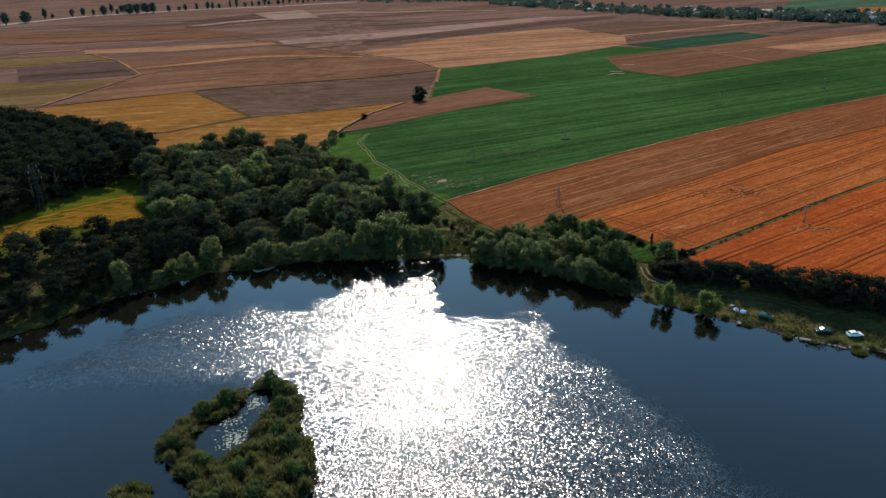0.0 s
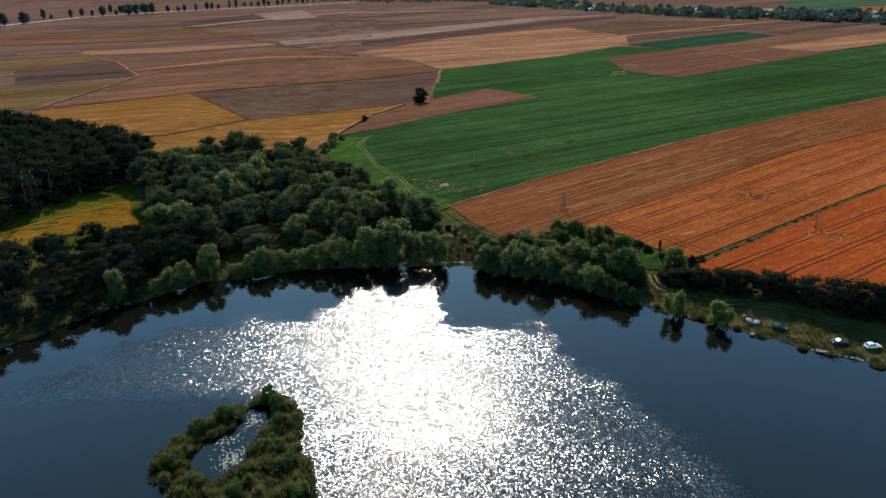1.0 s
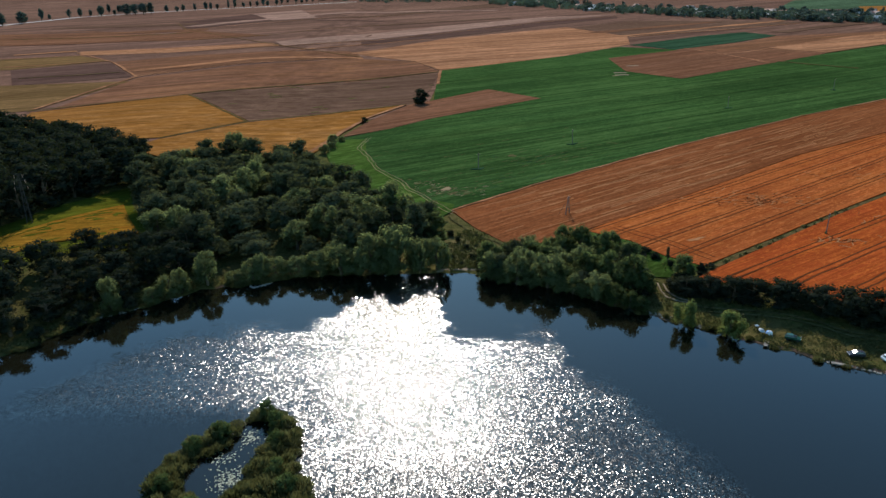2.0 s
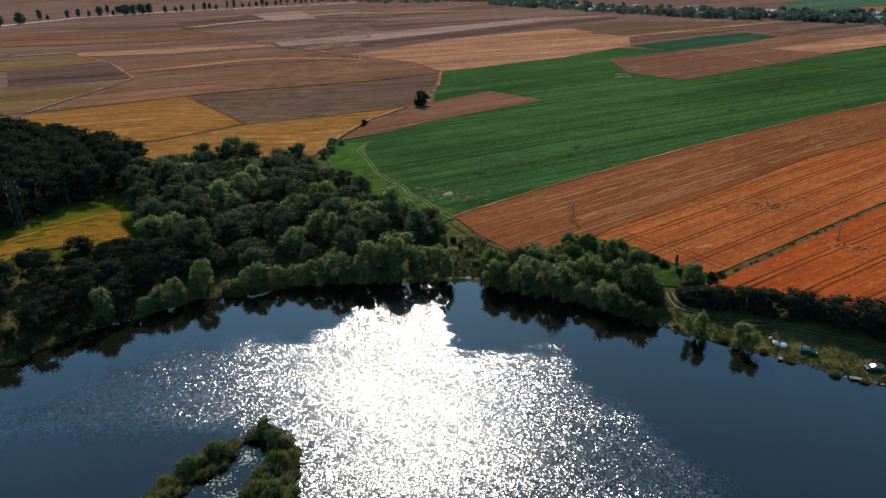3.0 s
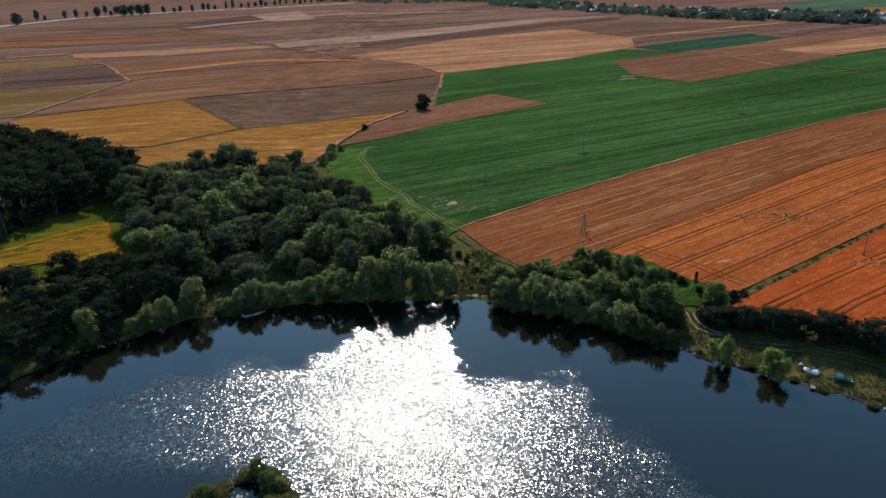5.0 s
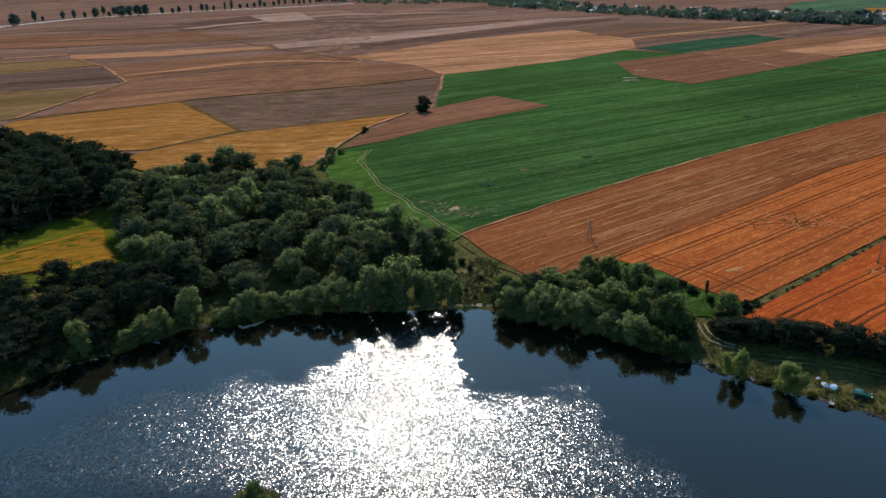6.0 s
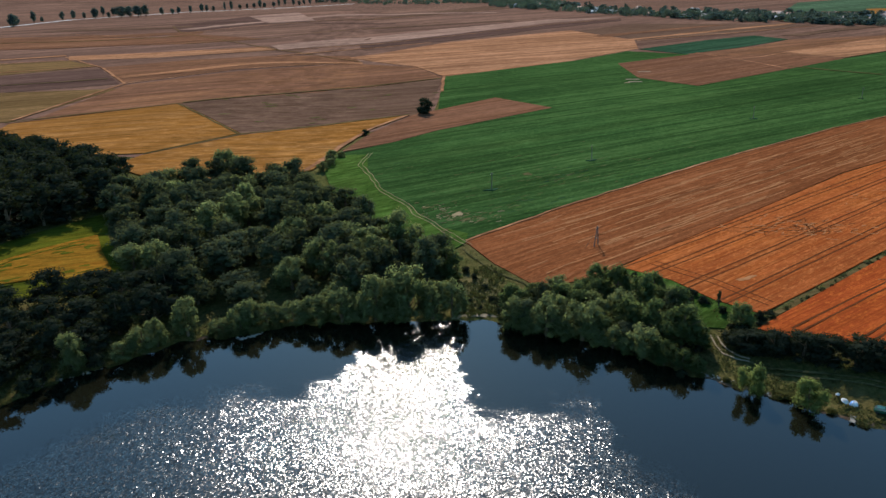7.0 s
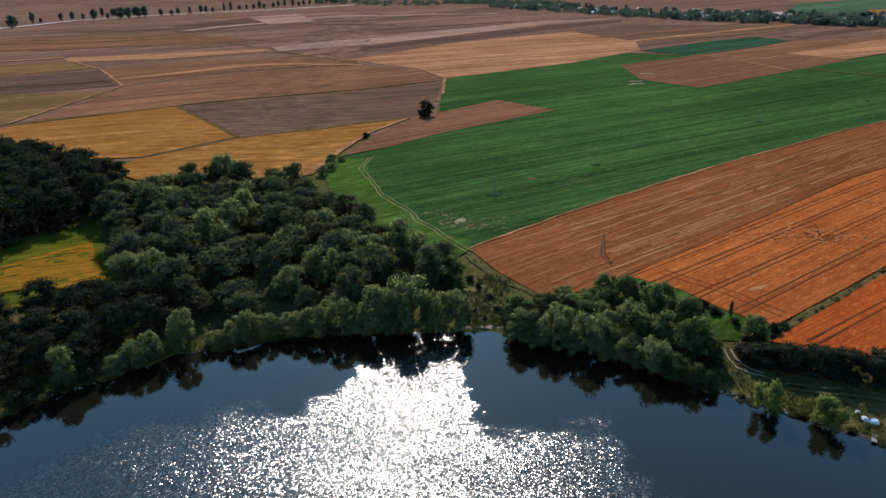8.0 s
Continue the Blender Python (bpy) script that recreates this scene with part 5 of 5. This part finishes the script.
def car(x, y, turn, paint, label):
    """A parked hatchback: body, cabin with windows, wheels, lamps."""
    thing = tagged(new("car"), label, "car", "cars parked on the bank")
    thing.matrix_basis = pose(x, y, height(x, y) + 0.1, 0, 0, turn) @ Matrix.Diagonal((0.86, 0.92, 0.95, 1))
    bm = bmesh.new()
    prof = [(-2.05, 0.35), (-2.1, 0.75), (-1.95, 0.95), (0.85, 0.98), (1.85, 0.82), (2.08, 0.6), (2.05, 0.32)]
    sides = [[bm.verts.new((px, s * 0.84, pz)) for px, pz in prof] for s in (-1, 1)]
    bm.faces.new(sides[0]), bm.faces.new(sides[1])
    for i in range(7):
        bm.faces.new((sides[0][i], sides[0][(i + 1) % 7], sides[1][(i + 1) % 7], sides[1][i]))
    bmesh.ops.bevel(bm, geom=bm.edges[:], offset=0.09, segments=2, affect="EDGES", profile=0.6)
    part("body", bm, paint, thing)
    bm = bmesh.new()
    prof = [(-1.95, 0.93), (-1.55, 1.40), (-0.9, 1.47), (0.05, 1.45), (0.95, 0.96)]
    sides = [[bm.verts.new((px, s * (0.78 if pz < 1 else 0.62), pz)) for px, pz in prof] for s in (-1, 1)]
    bm.faces.new(sides[0]), bm.faces.new(sides[1])
    for i in range(5):
        bm.faces.new((sides[0][i], sides[0][(i + 1) % 5], sides[1][(i + 1) % 5], sides[1][i]))
    bmesh.ops.bevel(bm, geom=bm.edges[:], offset=0.06, segments=2, affect="EDGES", profile=0.6)
    cabin = part("cabin", bm, paint, thing)
    for name, rows in (("windscreen", [(0.14, -0.55, 1.42), (0.14, 0.55, 1.42), (0.90, 0.66, 1.02), (0.90, -0.66, 1.02)]), ("rear_window", [(-1.60, 0.52, 1.38), (-1.60, -0.52, 1.38), (-1.90, -0.6, 1.03), (-1.90, 0.6, 1.03)])):
        bm = bmesh.new()
        front = [bm.verts.new(Vector(p) + Vector((0.03 if name == "windscreen" else -0.03, 0, 0.02))) for p in rows]
        rear = [bm.verts.new(p) for p in rows]
        bm.faces.new(front), bm.faces.new(rear)
        for i in range(4):
            bm.faces.new((front[i], front[(i + 1) % 4], rear[(i + 1) % 4], rear[i]))
        part(name, bm, M_DARKGLASS, cabin)
    for s in (-1, 1):
        for x0, x1 in ((-1.45, -0.65), (-0.58, 0.30)):
            bm = bmesh.new()
            ring = [(x0, s * 0.785, 1.03), (x1, s * 0.785, 1.03), (x1 - 0.06, s * 0.67, 1.36), (x0 + 0.06, s * 0.67, 1.36)]
            a = [bm.verts.new(p) for p in ring]
            b = [bm.verts.new((px, py - s * 0.05, pz)) for px, py, pz in ring]
            bm.faces.new(a), bm.faces.new(b)
            for i in range(4):
                bm.faces.new((a[i], a[(i + 1) % 4], b[(i + 1) % 4], b[i]))
            part("side_window", bm, M_DARKGLASS, cabin)
        bm = bmesh.new()
        box(bm, 2.0, s * 0.6, 0.62, 0.12, 0.34, 0.16, 0.03)
        part("headlight", bm, M_CLOTH, thing)
        for wx in (-1.3, 1.3):
            bm = bmesh.new()
            rod(bm, (wx, s * 0.68, 0.31), (wx, s * 0.88, 0.31), 0.31, 0.31, 16)
            tyre = part("wheel", bm, M_TYRE, thing)
            bm = bmesh.new()
            rod(bm, (wx, s * 0.86, 0.31), (wx, s * 0.90, 0.31), 0.19, 0.19, 10)
            part("rim", bm, M_STEEL, tyre)
    return thing


car(91, 147.9, 8, M_WHITE, "white hatchback parked on the grassy bank")
car(84.5, 149.8, 175, M_DKGREY, "dark hatchback parked on the grassy bank")
car(73.5, 157.2, -28, M_DKGREEN, "dark green hatchback parked beside the tent")


def dome_tent(x, y, r, tall):
    thing = tagged(new("dome_tent"), "small white and blue dome tent on the bank", "tent")
    thing.matrix_basis = pose(x, y, height(x, y), 0, 0, 200)
    for name, mat, lo, hi in (("canopy", M_CLOTH, 0, 9), ("entrance", M_BLUECLOTH, 9, 12)):
        bm = bmesh.new()
        rows = [[bm.verts.new((r * math.cos(k / 12 * 2 * math.pi) * math.cos(j / 6 * math.pi / 2), r * math.sin(k / 12 * 2 * math.pi) * math.cos(j / 6 * math.pi / 2), tall * math.sin(j / 6 * math.pi / 2) ** 0.9)) for j in range(6)] for k in range(lo, hi + 1)]
        top = bm.verts.new((0, 0, tall))
        for p, q in zip(rows, rows[1:]):
            for j in range(5):
                bm.faces.new((p[j], q[j], q[j + 1], p[j + 1]))
            bm.faces.new((p[5], q[5], top))
        part(name, bm, mat, thing)
    for a in (0.4, 1.97):
        bm = bmesh.new()
        pts = [(math.cos(a) * (r + 0.03) * math.cos(f), math.sin(a) * (r + 0.03) * math.cos(f), (tall + 0.03) * abs(math.sin(f)) ** 0.9) for f in np.linspace(0, math.pi, 13)]
        for p, q in zip(pts, pts[1:]):
            rod(bm, p, q, 0.02, 0.02, 4)
        part("tent_pole", bm, M_STEEL, thing)


def sunshade(x, y, r, tall, tilt):
    """An angler's tilted umbrella on its pole."""
    thing = tagged(new("fishing_umbrella"), "white angler's umbrella tilted over the grass", "umbrella", "anglers' umbrellas")
    thing.matrix_basis = pose(x, y, height(x, y), tilt, 0, 30)
    bm = bmesh.new()
    rod(bm, (0, 0, -0.2), (0, 0, tall), 0.025, 0.025, 6)
    part("pole", bm, M_STEEL, thing)
    bm = bmesh.new()
    top = bm.verts.new((0, 0, tall))
    ring = [bm.verts.new((r * math.cos(i / 8 * 6.283), r * math.sin(i / 8 * 6.283), tall - 0.42 - 0.05 * (i % 2))) for i in range(8)]
    inner = [bm.verts.new((0.5 * r * math.cos(i / 8 * 6.283), 0.5 * r * math.sin(i / 8 * 6.283), tall - 0.13)) for i in range(8)]
    for i in range(8):
        bm.faces.new((top, inner[i], inner[(i + 1) % 8]))
        bm.faces.new((inner[i], ring[i], ring[(i + 1) % 8], inner[(i + 1) % 8]))
    bmesh.ops.solidify(bm, geom=bm.faces[:], thickness=0.02)
    part("canopy", bm, M_CLOTH, thing)


dome_tent(69.2, 160.2, 0.85, 0.95)
sunshade(67.2, 160.6, 0.8, 1.4, 18)
sunshade(67.2, 162.6, 0.5, 1.2, -14)


def jetty(x, y, turn, long, wide, label):
    """A small landing stage: posts, bearers and single planks."""
    thing = tagged(new("fishing_jetty"), label, "jetty", "small jetties")
    thing.matrix_basis = pose(x, y, 0.42, 0, 0, turn)
    for px in (-long / 2 + 0.2, long / 2 - 0.2):
        for py in (-wide / 2 + 0.1, wide / 2 - 0.1):
            bm = bmesh.new()
            rod(bm, (px, py, -1.6), (px, py, 0.25), 0.07, 0.06, 7)
            part("post", bm, M_WOOD, thing)
    for py in (-wide / 2 + 0.1, wide / 2 - 0.1):
        bm = bmesh.new()
        box(bm, 0, py, -0.12, long, 0.09, 0.12, 0.01)
        part("bearer", bm, M_WOOD, thing)
    n = int(long / 0.22)
    for i in range(n):
        bm = bmesh.new()
        box(bm, -long / 2 + 0.11 + i * 0.22, RF.uniform(-0.06, 0.06), RF.uniform(0, 0.02), 0.19, wide, 0.04, 0.008)
        part("plank", bm, M_WOOD, thing)


jetty(-87, 191.2, 30, 3.2, 1.3, "pale plank jetty at the reedy shore")
jetty(66.8, 155.6, 60, 2.6, 1.0, "weathered plank jetty below the tent")
jetty(79.5, 146.6, -20, 3.4, 0.9, "low pale plank jetty along the bank")


def stones(name, line, count, seed, label):
    """A spit of low pale stones at the water's edge."""
    rng = random.Random(seed)
    bm = bmesh.new()
    for _ in range(count):
        f = rng.random() * (len(line) - 1)
        i = int(f)
        x = line[i][0] + (line[i + 1][0] - line[i][0]) * (f - i) + rng.gauss(0, 0.35)
        y = line[i][1] + (line[i + 1][1] - line[i][1]) * (f - i) + rng.gauss(0, 0.35)
        r = rng.uniform(0.12, 0.42)
        made = bmesh.ops.create_icosphere(bm, subdivisions=1, radius=r, matrix=pose(x, y, max(0, height(x, y)) + r * 0.2, 0, 0, rng.uniform(0, 360)) @ Matrix.Diagonal((1, rng.uniform(0.6, 1.2), 0.6, 1)))
        for v in made["verts"]:
            v.co += Vector((rng.uniform(-1, 1), rng.uniform(-1, 1), rng.uniform(-1, 1))) * r * 0.18
    tagged(part(name, bm, M_STONE, None, label), category="stones", kind="stuff")


stones("shore_stones", [(-68, 188.6), (-65, 190), (-62.5, 192)], 46, 1, "spit of pale stones in the shallows")
stones("shore_stones", [(-106, 166.5), (-104, 169), (-102.5, 171), (-98, 173.4), (-95, 175.2)], 60, 2, "line of pale stones at the water's edge")
stones("shore_stones", [(41, 172.6), (46, 170.4), (52, 166), (56, 163.5)], 60, 3, "pale stones along the low bank")
stones("shore_stones", [(76, 149.5), (80, 147), (86, 143.6), (96, 141.4)], 50, 4, "pale stones below the parked cars")
